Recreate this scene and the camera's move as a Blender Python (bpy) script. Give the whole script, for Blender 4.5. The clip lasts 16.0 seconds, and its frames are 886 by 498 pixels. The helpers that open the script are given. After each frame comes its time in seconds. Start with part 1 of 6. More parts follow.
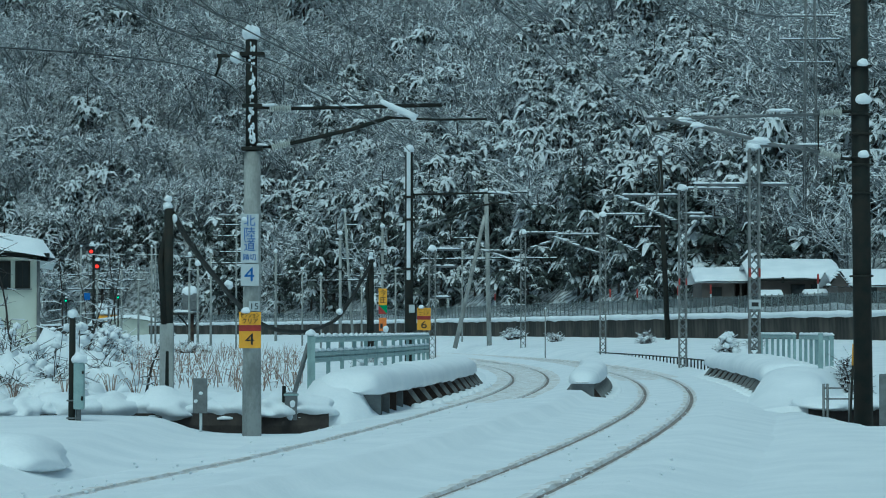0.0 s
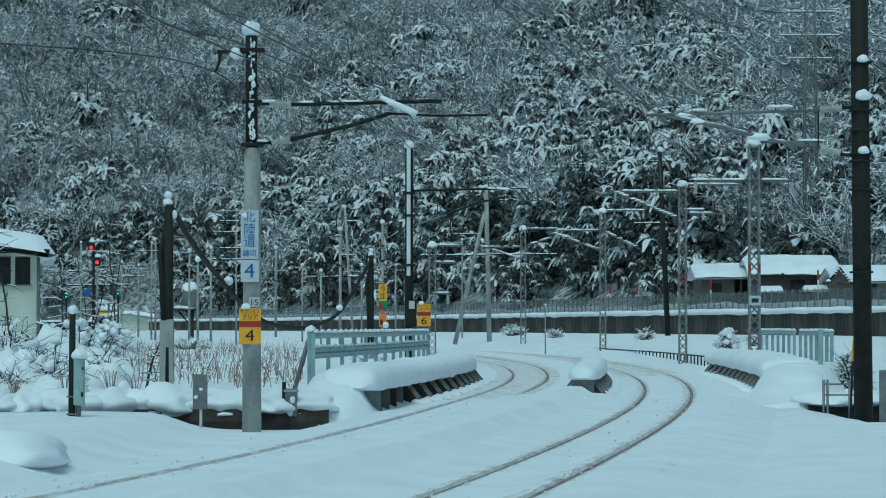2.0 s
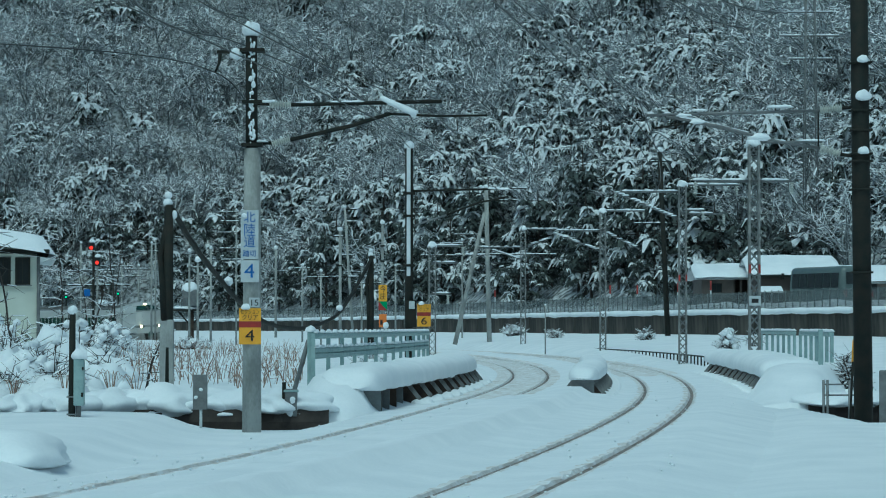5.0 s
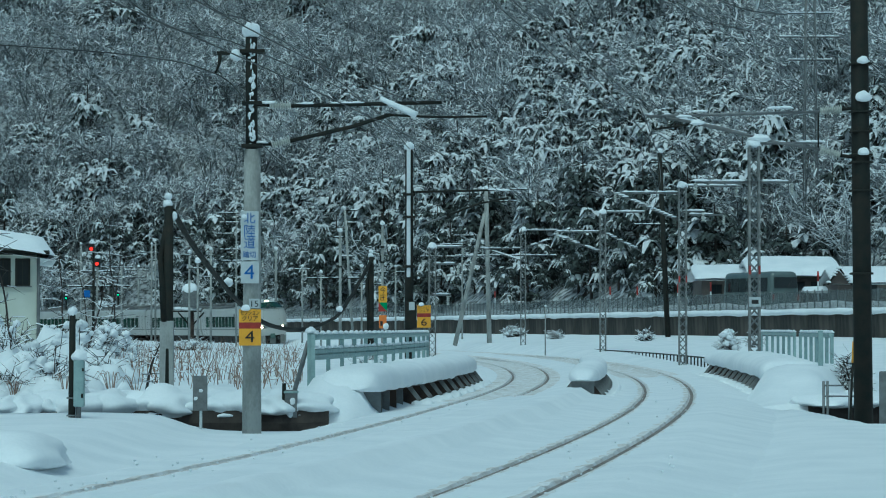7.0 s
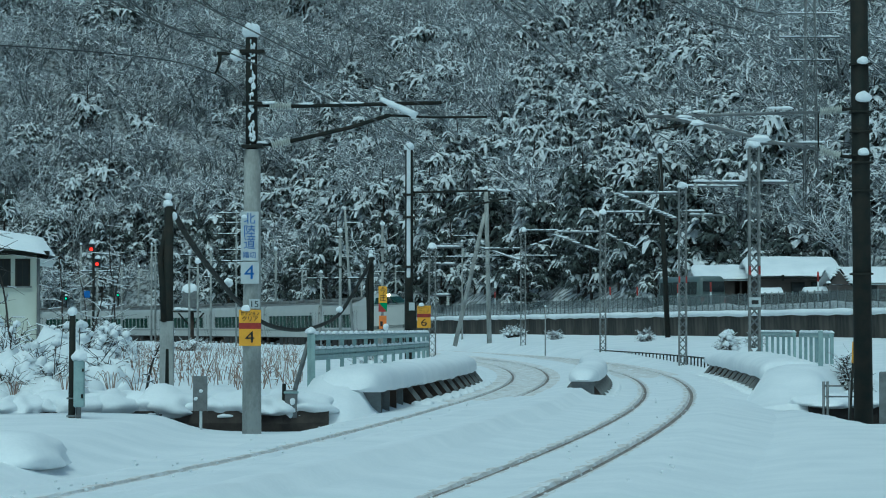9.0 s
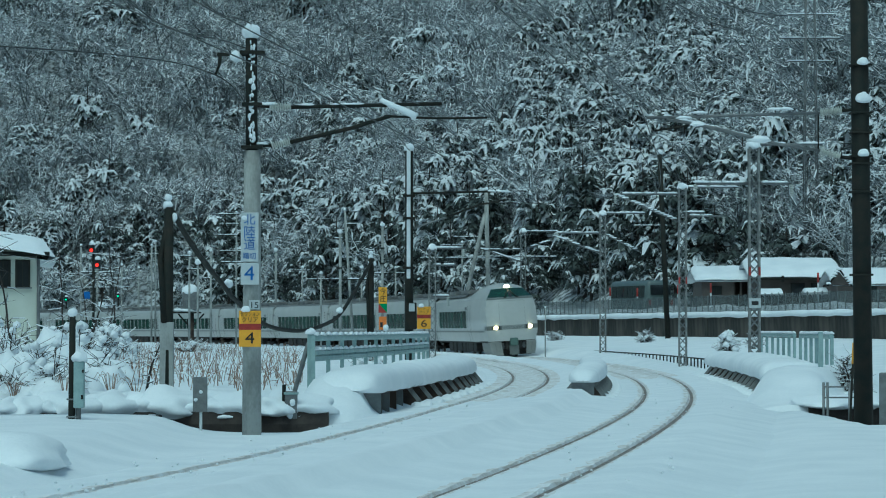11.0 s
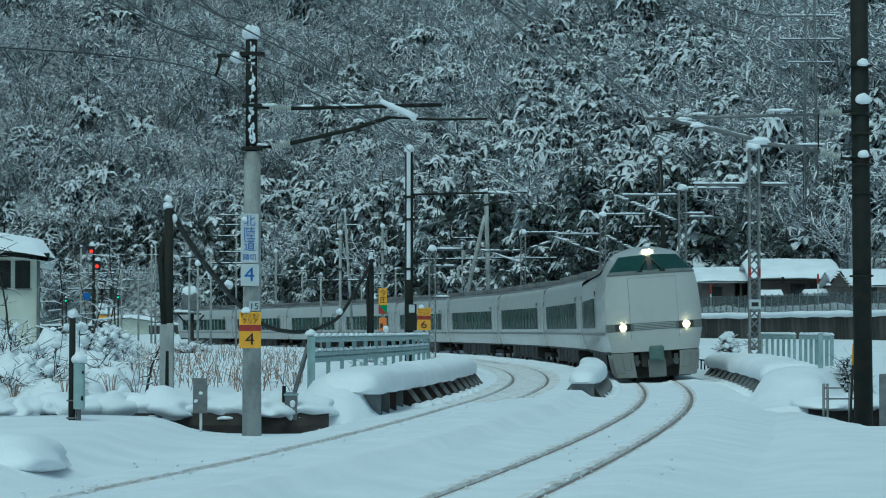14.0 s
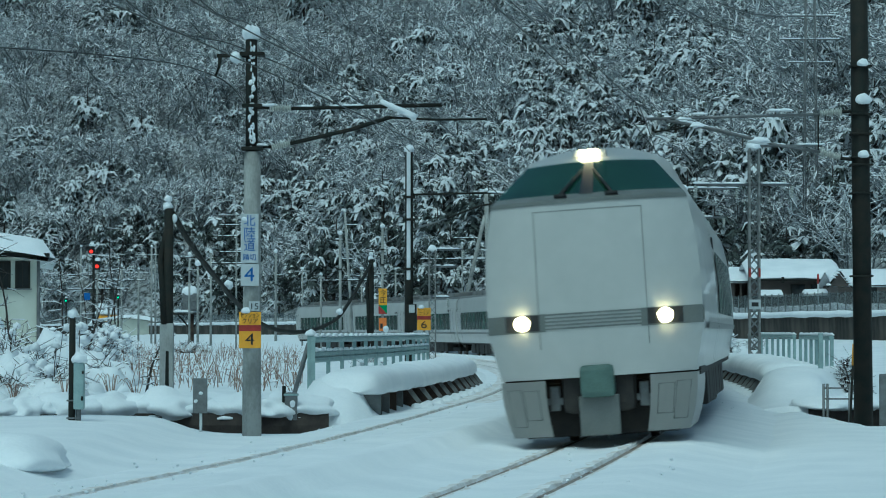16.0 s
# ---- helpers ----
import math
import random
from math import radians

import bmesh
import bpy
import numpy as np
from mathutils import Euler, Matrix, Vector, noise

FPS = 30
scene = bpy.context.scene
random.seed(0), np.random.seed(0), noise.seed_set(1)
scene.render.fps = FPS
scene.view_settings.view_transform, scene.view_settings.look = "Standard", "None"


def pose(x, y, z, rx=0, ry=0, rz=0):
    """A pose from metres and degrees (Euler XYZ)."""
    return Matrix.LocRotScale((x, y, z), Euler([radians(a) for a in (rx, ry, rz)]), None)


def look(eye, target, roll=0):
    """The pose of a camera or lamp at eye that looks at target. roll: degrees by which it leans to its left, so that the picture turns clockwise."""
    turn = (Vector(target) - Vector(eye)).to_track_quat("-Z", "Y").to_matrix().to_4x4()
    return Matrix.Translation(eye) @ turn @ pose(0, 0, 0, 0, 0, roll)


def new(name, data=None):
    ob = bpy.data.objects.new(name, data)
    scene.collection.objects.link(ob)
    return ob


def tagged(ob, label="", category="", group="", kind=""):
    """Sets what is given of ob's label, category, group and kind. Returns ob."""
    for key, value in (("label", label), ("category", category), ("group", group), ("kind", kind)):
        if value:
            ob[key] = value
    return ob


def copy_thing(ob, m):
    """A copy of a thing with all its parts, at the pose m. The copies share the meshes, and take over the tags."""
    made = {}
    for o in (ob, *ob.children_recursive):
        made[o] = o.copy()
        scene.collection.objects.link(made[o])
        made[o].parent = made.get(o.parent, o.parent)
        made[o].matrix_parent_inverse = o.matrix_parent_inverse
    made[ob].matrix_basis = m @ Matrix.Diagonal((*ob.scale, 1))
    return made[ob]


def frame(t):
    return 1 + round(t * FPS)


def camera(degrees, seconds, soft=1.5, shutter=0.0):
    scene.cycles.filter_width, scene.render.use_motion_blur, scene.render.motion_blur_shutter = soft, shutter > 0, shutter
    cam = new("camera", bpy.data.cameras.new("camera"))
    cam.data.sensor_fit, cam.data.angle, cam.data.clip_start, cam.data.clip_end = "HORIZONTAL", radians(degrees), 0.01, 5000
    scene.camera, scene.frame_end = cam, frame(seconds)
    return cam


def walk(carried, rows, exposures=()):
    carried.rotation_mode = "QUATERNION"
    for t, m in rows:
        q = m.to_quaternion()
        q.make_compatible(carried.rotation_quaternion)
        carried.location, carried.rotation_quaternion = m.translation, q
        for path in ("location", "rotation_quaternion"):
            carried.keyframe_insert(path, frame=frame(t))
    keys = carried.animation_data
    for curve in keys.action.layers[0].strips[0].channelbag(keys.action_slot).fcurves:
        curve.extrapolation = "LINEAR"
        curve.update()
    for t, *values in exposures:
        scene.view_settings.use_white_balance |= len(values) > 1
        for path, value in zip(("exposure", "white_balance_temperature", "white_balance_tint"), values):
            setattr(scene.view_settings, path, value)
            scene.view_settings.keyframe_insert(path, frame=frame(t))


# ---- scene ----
import functools

# World: x to the right, y along the view, z up; z = 0 is the rail head at the track's centre line.
EYE = Vector((0.0, 0.0, 1.5))
cam = camera(18.56, 16.0, soft=1.05, shutter=0.5)


def tilt(t_up):
    return pose(EYE.x, EYE.y, EYE.z, 90 + t_up, 0, 0)


TILTS = ((0.0, 1.731), (0.5, 1.707), (1.0, 1.671), (1.5, 1.667), (2.0, 1.648), (4.0, 1.648), (6.5, 1.671),
         (8.0, 1.683), (9.0, 1.684), (11.5, 1.707), (12.5, 1.708), (13.5, 1.727), (16.0, 1.731))
walk(cam, [(t, tilt(a)) for t, a in TILTS], exposures=((0.0, -0.02, 4900, -25), (16.0, -0.02, 4900, -25)))

# ---- light ----
world = bpy.data.worlds.new("overcast_sky")
scene.world = world
world.use_nodes = True
wn, wl = world.node_tree.nodes, world.node_tree.links
sky = wn.new("ShaderNodeTexSky")
sky.sky_type, sky.sun_disc = "NISHITA", False
sky.sun_elevation, sky.sun_rotation = radians(62), radians(200)
sky.air_density, sky.dust_density, sky.ozone_density = 1.0, 4.0, 1.0
wn["Background"].inputs["Strength"].default_value = 0.072
wl.new(sky.outputs[0], wn["Background"].inputs["Color"])
sun = new("sun", bpy.data.lights.new("sun", "SUN"))
sun.data.energy, sun.data.angle, sun.data.color = 0.95, radians(50), (1.0, 0.96, 0.90)
sun.matrix_world = pose(0, 0, 60, 0, 0, 0) @ look((0, 0, 0), (math.sin(radians(200)) * -0.47, math.cos(radians(200)) * -0.47, -0.88))


# ---- materials ----
def mat(name, base, rough=0.7, metal=0.0, second=None, scale=4.0, bump=0.0, fine=40.0, emit=0.0, spread=0.5, coat=0.0, stretch=None, spec=0.5):
    """Principled surface with two scales of colour variation and a fine relief."""
    m = bpy.data.materials.new(name)
    m.use_nodes = True
    n, l = m.node_tree.nodes, m.node_tree.links
    b = n["Principled BSDF"]
    b.inputs["Roughness"].default_value, b.inputs["Metallic"].default_value = rough, metal
    b.inputs["Coat Weight"].default_value, b.inputs["Specular IOR Level"].default_value = coat, spec
    second = second or [c * 0.75 for c in base]
    geo = n.new("ShaderNodeTexCoord")
    big, small = n.new("ShaderNodeTexNoise"), n.new("ShaderNodeTexNoise")
    big.inputs["Scale"].default_value, small.inputs["Scale"].default_value = scale, fine
    big.inputs["Detail"].default_value, small.inputs["Detail"].default_value = 5.0, 3.0
    place = n.new("ShaderNodeMapping")
    place.inputs["Scale"].default_value = stretch or (1, 1, 1)
    l.new(geo.outputs["Object"], place.inputs["Vector"])
    for t in (big, small):
        l.new(place.outputs[0], t.inputs["Vector"])
    add = n.new("ShaderNodeMath")
    add.operation, add.inputs[1].default_value = "MULTIPLY_ADD", 0.35
    l.new(small.outputs["Fac"], add.inputs[0])
    l.new(big.outputs["Fac"], add.inputs[2])
    ramp = n.new("ShaderNodeValToRGB")
    ramp.color_ramp.elements[0].position = 0.675 - spread * 0.4
    ramp.color_ramp.elements[1].position = 0.675 + spread * 0.4
    ramp.color_ramp.elements[0].color, ramp.color_ramp.elements[1].color = (*second, 1), (*base, 1)
    l.new(add.outputs[0], ramp.inputs[0])
    l.new(ramp.outputs[0], b.inputs["Base Color"])
    if bump:
        bm = n.new("ShaderNodeBump")
        bm.inputs["Strength"].default_value, bm.inputs["Distance"].default_value = 0.6, bump
        l.new(add.outputs[0], bm.inputs["Height"])
        l.new(bm.outputs[0], b.inputs["Normal"])
    if emit:
        b.inputs["Emission Color"].default_value, b.inputs["Emission Strength"].default_value = (*base, 1), emit
    return m


SNOW = mat("snow", (0.85, 0.87, 0.89), 0.75, second=(0.75, 0.78, 0.81), scale=0.9, bump=0.035, fine=18)
SNOW_TRACK = mat("packed_snow", (0.86, 0.87, 0.88), 0.7, second=(0.76, 0.77, 0.775), scale=1.2, bump=0.03, fine=16, stretch=(1, 0.5, 1))
SNOW_TREE = mat("snow_on_branches", (0.76, 0.78, 0.80), 0.8, second=(0.58, 0.60, 0.62), scale=1.2, fine=9)
SLUSH = mat("brown_slush", (0.85, 0.86, 0.87), 0.65, second=(0.60, 0.565, 0.53), scale=3.0, bump=0.03, fine=12, stretch=(1, 0.6, 1), spread=0.4)
RAIL = mat("rail_steel", (0.16, 0.13, 0.11), 0.45, 0.6, second=(0.1, 0.07, 0.05), scale=3)
CONCRETE = mat("concrete", (0.36, 0.37, 0.355), 0.85, second=(0.22, 0.225, 0.215), scale=3.5, bump=0.006, fine=30, spread=0.35, stretch=(1, 1, 0.5))
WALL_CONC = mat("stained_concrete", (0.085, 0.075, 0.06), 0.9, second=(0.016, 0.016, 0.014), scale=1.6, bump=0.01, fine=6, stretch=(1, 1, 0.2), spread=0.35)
STEEL_DARK = mat("dark_painted_steel", (0.017, 0.021, 0.019), 0.75, second=(0.03, 0.027, 0.022), scale=5, spec=0.15)
RAIL_TOP = mat("rail_in_slush", (0.34, 0.30, 0.27), 0.6, second=(0.12, 0.09, 0.07), scale=3.2, fine=15, spread=0.40)
FLANGE = mat("frosted_steel", (0.27, 0.275, 0.27), 0.7, second=(0.10, 0.10, 0.095), scale=5)
STEEL_GREY = mat("galvanised_steel", (0.22, 0.23, 0.23), 0.55, 0.5, second=(0.14, 0.14, 0.14), scale=6)
RUST = mat("rusty_brown_steel", (0.085, 0.062, 0.048), 0.85, second=(0.026, 0.022, 0.02), scale=3, bump=0.004, spec=0.2)
TEAL = mat("pale_teal_paint", (0.33, 0.43, 0.42), 0.55, second=(0.24, 0.32, 0.32), scale=5)
INSUL = mat("porcelain", (0.55, 0.56, 0.52), 0.3, second=(0.4, 0.41, 0.38), scale=8)
WIRE = mat("wire", (0.05, 0.055, 0.055), 0.6, second=(0.03, 0.03, 0.03))
BARK = mat("wet_bark", (0.055, 0.045, 0.038), 0.9, second=(0.03, 0.025, 0.022), scale=6)
# Leaf colour raised and greyed to lower the contrast of the woods.
NEEDLE = mat("greyed_evergreen_leaves", (0.075, 0.09, 0.084), 0.8, second=(0.034, 0.043, 0.038), scale=1.5, fine=10)
# Twigs paled: the haze over the slope is put into their colour.
TWIG = mat("haze_greyed_twigs", (0.19, 0.205, 0.21), 0.9, second=(0.10, 0.11, 0.115), scale=2)
HILL = mat("forest_floor", (0.62, 0.64, 0.66), 0.95, second=(0.10, 0.105, 0.105), scale=1.5, fine=8, bump=0.15, spread=0.3)
REED = mat("dry_reed", (0.33, 0.24, 0.18), 0.85, second=(0.17, 0.105, 0.08), scale=5)
WATER = mat("dark_water", (0.01, 0.012, 0.012), 0.12, second=(0.006, 0.008, 0.008))
CAR_WHITE = mat("white_train_paint", (0.47, 0.475, 0.455), 0.38, second=(0.41, 0.415, 0.395), scale=0.7, fine=5, coat=0.3)
CAR_ROOF = mat("sooty_roof", (0.20, 0.20, 0.19), 0.6, second=(0.10, 0.10, 0.1), scale=1.2)
CAR_GREY = mat("grey_stripe", (0.17, 0.18, 0.17), 0.45, second=(0.12, 0.13, 0.12), scale=2)
COUPLER = mat("dull_green_cover", (0.11, 0.17, 0.145), 0.6, second=(0.07, 0.11, 0.095), scale=4)
UNDER = mat("underframe_black", (0.018, 0.018, 0.018), 0.8, second=(0.04, 0.035, 0.03), scale=4)
GLASS_GREEN = mat("green_windscreen", (0.022, 0.060, 0.038), 0.12, second=(0.012, 0.036, 0.022), scale=1.5, spec=0.35)
GLASS_DARK = mat("dark_side_window", (0.030, 0.075, 0.055), 0.25, second=(0.008, 0.022, 0.016), scale=0.9, fine=4, spec=0.01, spread=0.3)
LAMP = mat("headlamp_glow", (1.0, 0.66, 0.34), 0.3, emit=24)
LAMP_HOUSING = mat("lamp_housing", (0.03, 0.03, 0.03), 0.3)
RED_GLOW = mat("red_signal_glow", (1.0, 0.02, 0.012), 0.3, emit=1.5)
GREEN_GLOW = mat("green_signal_glow", (0.01, 1.0, 0.40), 0.3, emit=1.1)
YELLOW = mat("yellow_sign_paint", (0.80, 0.40, 0.02), 0.5, second=(0.7, 0.34, 0.02), scale=6)
ORANGE = mat("orange_sign_paint", (0.75, 0.22, 0.03), 0.5, second=(0.62, 0.18, 0.03))
RED = mat("red_sign_paint", (0.20, 0.018, 0.014), 0.5, second=(0.38, 0.03, 0.02))
GREEN = mat("green_sign_paint", (0.02, 0.25, 0.08), 0.5)
BLACK = mat("black_paint", (0.012, 0.012, 0.012), 0.6)
WHITE = mat("white_sign_paint", (0.54, 0.57, 0.58), 0.5, second=(0.45, 0.48, 0.49), scale=6)
BLUE = mat("blue_sign_paint", (0.02, 0.12, 0.42), 0.5)
CREAM = mat("cream_render_wall", (0.62, 0.64, 0.56), 0.9, second=(0.54, 0.56, 0.48), scale=1.5, bump=0.004)
HOUSE_WALL = mat("brown_timber_wall", (0.13, 0.11, 0.095), 0.9, second=(0.075, 0.065, 0.06), scale=1.5)
HOUSE_GLASS = mat("house_window_glass", (0.02, 0.025, 0.028), 0.08)
BUS_PAINT = mat("grey_bus_paint", (0.12, 0.15, 0.145), 0.35, second=(0.09, 0.115, 0.11), scale=1.5, coat=0.3)
RUBBER = mat("tyre_rubber", (0.02, 0.02, 0.02), 0.9)


# ---- mesh helpers ----
def mesh_obj(name, bm, material, parent=None, smooth=False):
    me = bpy.data.meshes.new(name)
    bm.to_mesh(me)
    bm.free()
    for m in material if isinstance(material, (list, tuple)) else (material,):
        me.materials.append(m)
    if smooth:
        me.polygons.foreach_set("use_smooth", [True] * len(me.polygons))
    ob = new(name, me)
    if parent:
        ob.parent = parent
    return ob


def part(name, bm, material, parent, label="", smooth=False):
    ob = mesh_obj(name, bm, material, parent, smooth)
    return tagged(ob, label) if label else ob


def thing(name, label, category, group="", at=None):
    ob = new(name)
    ob.empty_display_size = 0.2
    if at is not None:
        ob.matrix_basis = at
    return tagged(ob, label, category, group)


def add_box(bm, cx, cy, cz, sx, sy, sz, bevel=0.0, m=None, mi=0):
    r = bmesh.ops.create_cube(bm, size=1)
    vs = r["verts"]
    t = Matrix.Translation((cx, cy, cz)) @ Matrix.Diagonal((sx, sy, sz, 1))
    bmesh.ops.transform(bm, matrix=(m @ t) if m is not None else t, verts=vs)
    fs = {f for v in vs for f in v.link_faces}
    if bevel:
        es = list({e for v in vs for e in v.link_edges})
        out = bmesh.ops.bevel(bm, geom=es, offset=bevel, segments=2, affect="EDGES", profile=0.6)
        fs = set(out["faces"]) | {f for f in fs if f.is_valid}
    if mi:
        for f in fs:
            if f.is_valid:
                f.material_index = mi


def box(cx, cy, cz, sx, sy, sz, bevel=0.0, m=None):
    bm = bmesh.new()
    add_box(bm, cx, cy, cz, sx, sy, sz, bevel, m)
    return bm


def add_tube(bm, pts, r0, r1=None, seg=8, cap=True):
    """A round bar along points, tapering from r0 to r1."""
    r1 = r0 if r1 is None else r1
    pts = [Vector(p) for p in pts]
    rings = []
    for i, p in enumerate(pts):
        d = (pts[min(i + 1, len(pts) - 1)] - pts[max(i - 1, 0)]).normalized()
        a = d.orthogonal().normalized() if abs(d.z) > 0.9 else d.cross(Vector((0, 0, 1))).normalized()
        b = d.cross(a)
        r = r0 + (r1 - r0) * i / max(1, len(pts) - 1)
        rings.append([bm.verts.new(p + a * r * math.cos(k * math.tau / seg) + b * r * math.sin(k * math.tau / seg)) for k in range(seg)])
    for A, B in zip(rings, rings[1:]):
        for k in range(seg):
            f = bm.faces.new((A[k], A[(k + 1) % seg], B[(k + 1) % seg], B[k]))
            f.smooth = True
    if cap:
        bm.faces.new(rings[0][::-1])
        bm.faces.new(rings[-1])


def tube(pts, r0, r1=None, seg=8):
    bm = bmesh.new()
    add_tube(bm, pts, r0, r1, seg)
    return bm


@functools.cache
def ico_ball(sub):
    bm = bmesh.new()
    bmesh.ops.create_icosphere(bm, subdivisions=sub, radius=1)
    out = [v.co.copy() for v in bm.verts], [tuple(v.index for v in f.verts) for f in bm.faces]
    bm.free()
    return out


def add_blob(bm, c, sx, sy, sz, seed=0, rough=0.18, sub=3, flat=0.25):
    """A lump of snow: rounded above, flattened below, uneven."""
    pts, faces = ico_ball(sub)
    c, shift, vs = Vector(c), Vector((seed * 3.1, seed * 1.7, seed)), []
    for p in pts:
        k = 1 + rough * noise.noise(p * 1.7 + shift)
        z = p.z if p.z > 0 else p.z * flat
        vs.append(bm.verts.new(c + Vector((p.x * sx * k, p.y * sy * k, z * sz * k))))
    for f in faces:
        bm.faces.new([vs[i] for i in f]).smooth = True


def blob(c, sx, sy, sz, seed=0, rough=0.18, sub=3, flat=0.25):
    bm = bmesh.new()
    add_blob(bm, c, sx, sy, sz, seed, rough, sub, flat)
    return bm


def grid_faces(nu, nv):
    i = np.arange((nu - 1) * (nv - 1))
    a = (i // (nv - 1)) * nv + i % (nv - 1)
    return np.stack([a, a + nv, a + nv + 1, a + 1], 1)


def quick_mesh(name, co, faces, mats, mi=None, smooth=True):
    """Mesh from numpy points and equal-sized faces."""
    me = bpy.data.meshes.new(name)
    k = faces.shape[1]
    me.vertices.add(len(co))
    me.vertices.foreach_set("co", np.asarray(co, np.float32).ravel())
    me.loops.add(faces.size)
    me.loops.foreach_set("vertex_index", faces.astype(np.int32).ravel())
    me.polygons.add(len(faces))
    me.polygons.foreach_set("loop_start", np.arange(0, faces.size, k, dtype=np.int32))
    for m in mats:
        me.materials.append(m)
    if mi is not None:
        me.polygons.foreach_set("material_index", np.asarray(mi, np.int32))
    me.polygons.foreach_set("use_smooth", np.full(len(faces), smooth))
    me.update(calc_edges=True)
    return new(name, me)


@functools.cache
def wave_turns(seed, octaves):
    rng = np.random.RandomState(seed)
    return [[tuple(rng.uniform(0, 6.28, 3)) for _ in range(3)] for _ in range(octaves)]


def wave(x, y, seed, scale, octaves=4):
    """Smooth value noise from sums of rotated sines, for numpy arrays."""
    turns = wave_turns(seed, octaves)
    out, amp, f = 0, 1.0, 1.0 / scale
    for o in range(octaves):
        for a, p, q in turns[o]:
            out = out + amp * np.sin((x * np.cos(a) + y * np.sin(a)) * f * 6.28 + p + 1.3 * np.sin((x * np.sin(q) - y * np.cos(q)) * f * 4 + q))
        amp, f = amp * 0.5, f * 2.1
    return out / 5


# ---- the line: one curve bending to the left ----
GAUGE, CANT, LEFT_OFF = 1.067, 0.066, -3.7


def xt(y):
    """x of the outer track's centre line."""
    u = y - 97.2
    return 6.61 - u * u * (1.183e-3 - 2.5e-7 * u) + 3e-4 * np.clip(46 - y, 0, None) ** 2 - 3.9e-4 * np.clip(u - 155, 0, 300) ** 2


def slope_t(y):
    u = y - 97.2
    return -(2 * 1.183e-3 * u - 7.5e-7 * u * u) - 6e-4 * np.clip(46 - y, 0, None) - 7.8e-4 * np.clip(u - 155, 0, 300)


def closing(y):
    """How far the inner track draws in towards the outer one on the near side of the bridge."""
    return 0.34 * np.clip((52 - y) / 20, 0, 1)


def beside(y, off, z=0.0):
    """The place off metres to the side of the outer track's centre, square to it."""
    k = slope_t(y)
    n = math.hypot(1, k)
    return Vector((xt(y) + off / n, y - off * k / n, z))


def wall_x(y):
    """x of the retaining wall's face under the road."""
    far = np.clip(y - 250, 0, 250)
    return 15.2 - 0.2233 * (np.clip(y, 60, None) - 150) - 1.0e-3 * far * far - 0.5 * np.clip(y - 500, 0, None)


# ---- ground ----
def ground_z(x, y):
    d = x - xt(np.clip(y, -50, 500))
    # field beside the line, a little higher than the bank before the stream
    sy = 48.3 + 0.22 * (x + 6) + 0.25 * np.sin(x * 0.9)
    rise = np.clip((y - sy - 0.4) / 6.0, 0, 1)
    field = -0.10 + 0.40 * rise ** 0.8 + 0.08 * wave(x, y, 3, 9) + 0.06 * wave(x, y, 8, 2.2)
    z = np.where(y > sy - 0.5, field, -0.28 + 0.03 * wave(x, y, 5, 3) + 0.34 / (1 + np.exp((x + 4.6) / 0.25)))
    # ground right of the line, level with it
    right = 1 / (1 + np.exp(-(d - 1.0) / 0.5))
    z = z * (1 - right) + right * (0.0 + 0.035 * wave(x, y, 6, 4) + 0.25 / (1 + np.exp(-(y - 110) / 8)))
    # under the track snow
    bed = np.exp(-((d + 1.85) / 3.7) ** 6)
    z = z * (1 - bed) - 0.30 * bed
    # stream, widening to the right of the line
    c = y - sy - np.where(x > 3, 2.2, 0.0)
    z = np.where((c > -1.5) & (c < 0.12), -1.8, z)
    # deep snow round the bridge ends
    away = 1 / (1 + np.exp(-(y - 62) / 1.5))
    bank = np.exp(-((d - 2.62 - 1.13 * away) / (0.78 + 0.67 * away)) ** 6) / (1 + np.exp(-(y - 56.6) / 0.7)) / (1 + np.exp((y - 93) / 1.5))
    z = z + bank * (0.70 - 0.08 * away + 0.07 * wave(x, y, 41, 2.5))
    z = z + 0.58 * np.exp(-(((x + 2.0) / 0.62) ** 4 + ((y - 51.0) / 1.5) ** 4)) * (1 + 0.25 * wave(x, y, 43, 0.8))
    # the bank falls away to the stream beyond the pole
    z = z - 0.5 / (1 + np.exp(-np.clip((x - 7.1) / 0.1, -60, 60))) * ((y > 42.8) & (y < 53.2) & (x < 14))
    # slope to the wall, road terrace, mountain
    w = (x - wall_x(y)) * 0.976
    before = np.clip((w + 16) / 16, 0, 1)
    z = np.where(w < 0.3, z + 0.85 * before ** 1.5 * np.clip((y - 85) / 20, 0, 1), z)
    terrace = 2.12 + 0.04 * wave(x, y, 11, 6) + 0.72 * np.exp(-((w - 2.0) / 0.9) ** 4) * (1 + 0.3 * wave(x, y, 31, 3))
    deep = 17 + 16 / (1 + np.exp((y - 215) / 12))
    up = np.clip(np.maximum(w - deep, (y - 392 + 0.35 * (x + 60) - 0.9 * np.clip(-75 - x, 0, None)) * 0.95), 0, None)
    hill = terrace + np.minimum(up * 0.80, 150 + up * 0.1) + (1 - np.exp(-up / 15)) * 3.5 * wave(x, y, 21, 60)
    z = np.where((w > 0.3) & (y > 85), hill, z)
    # the valley's unseen other side, added beyond the fields to darken the windows' reflections
    over = np.clip(-x - 62 - 0.95 * np.clip(y - 140, 0, None), 0, None)
    z = z + np.minimum(over * 0.7, 110 + 0.05 * over) + np.minimum(over * 0.1, 4) * wave(x, y, 51, 40)
    return z


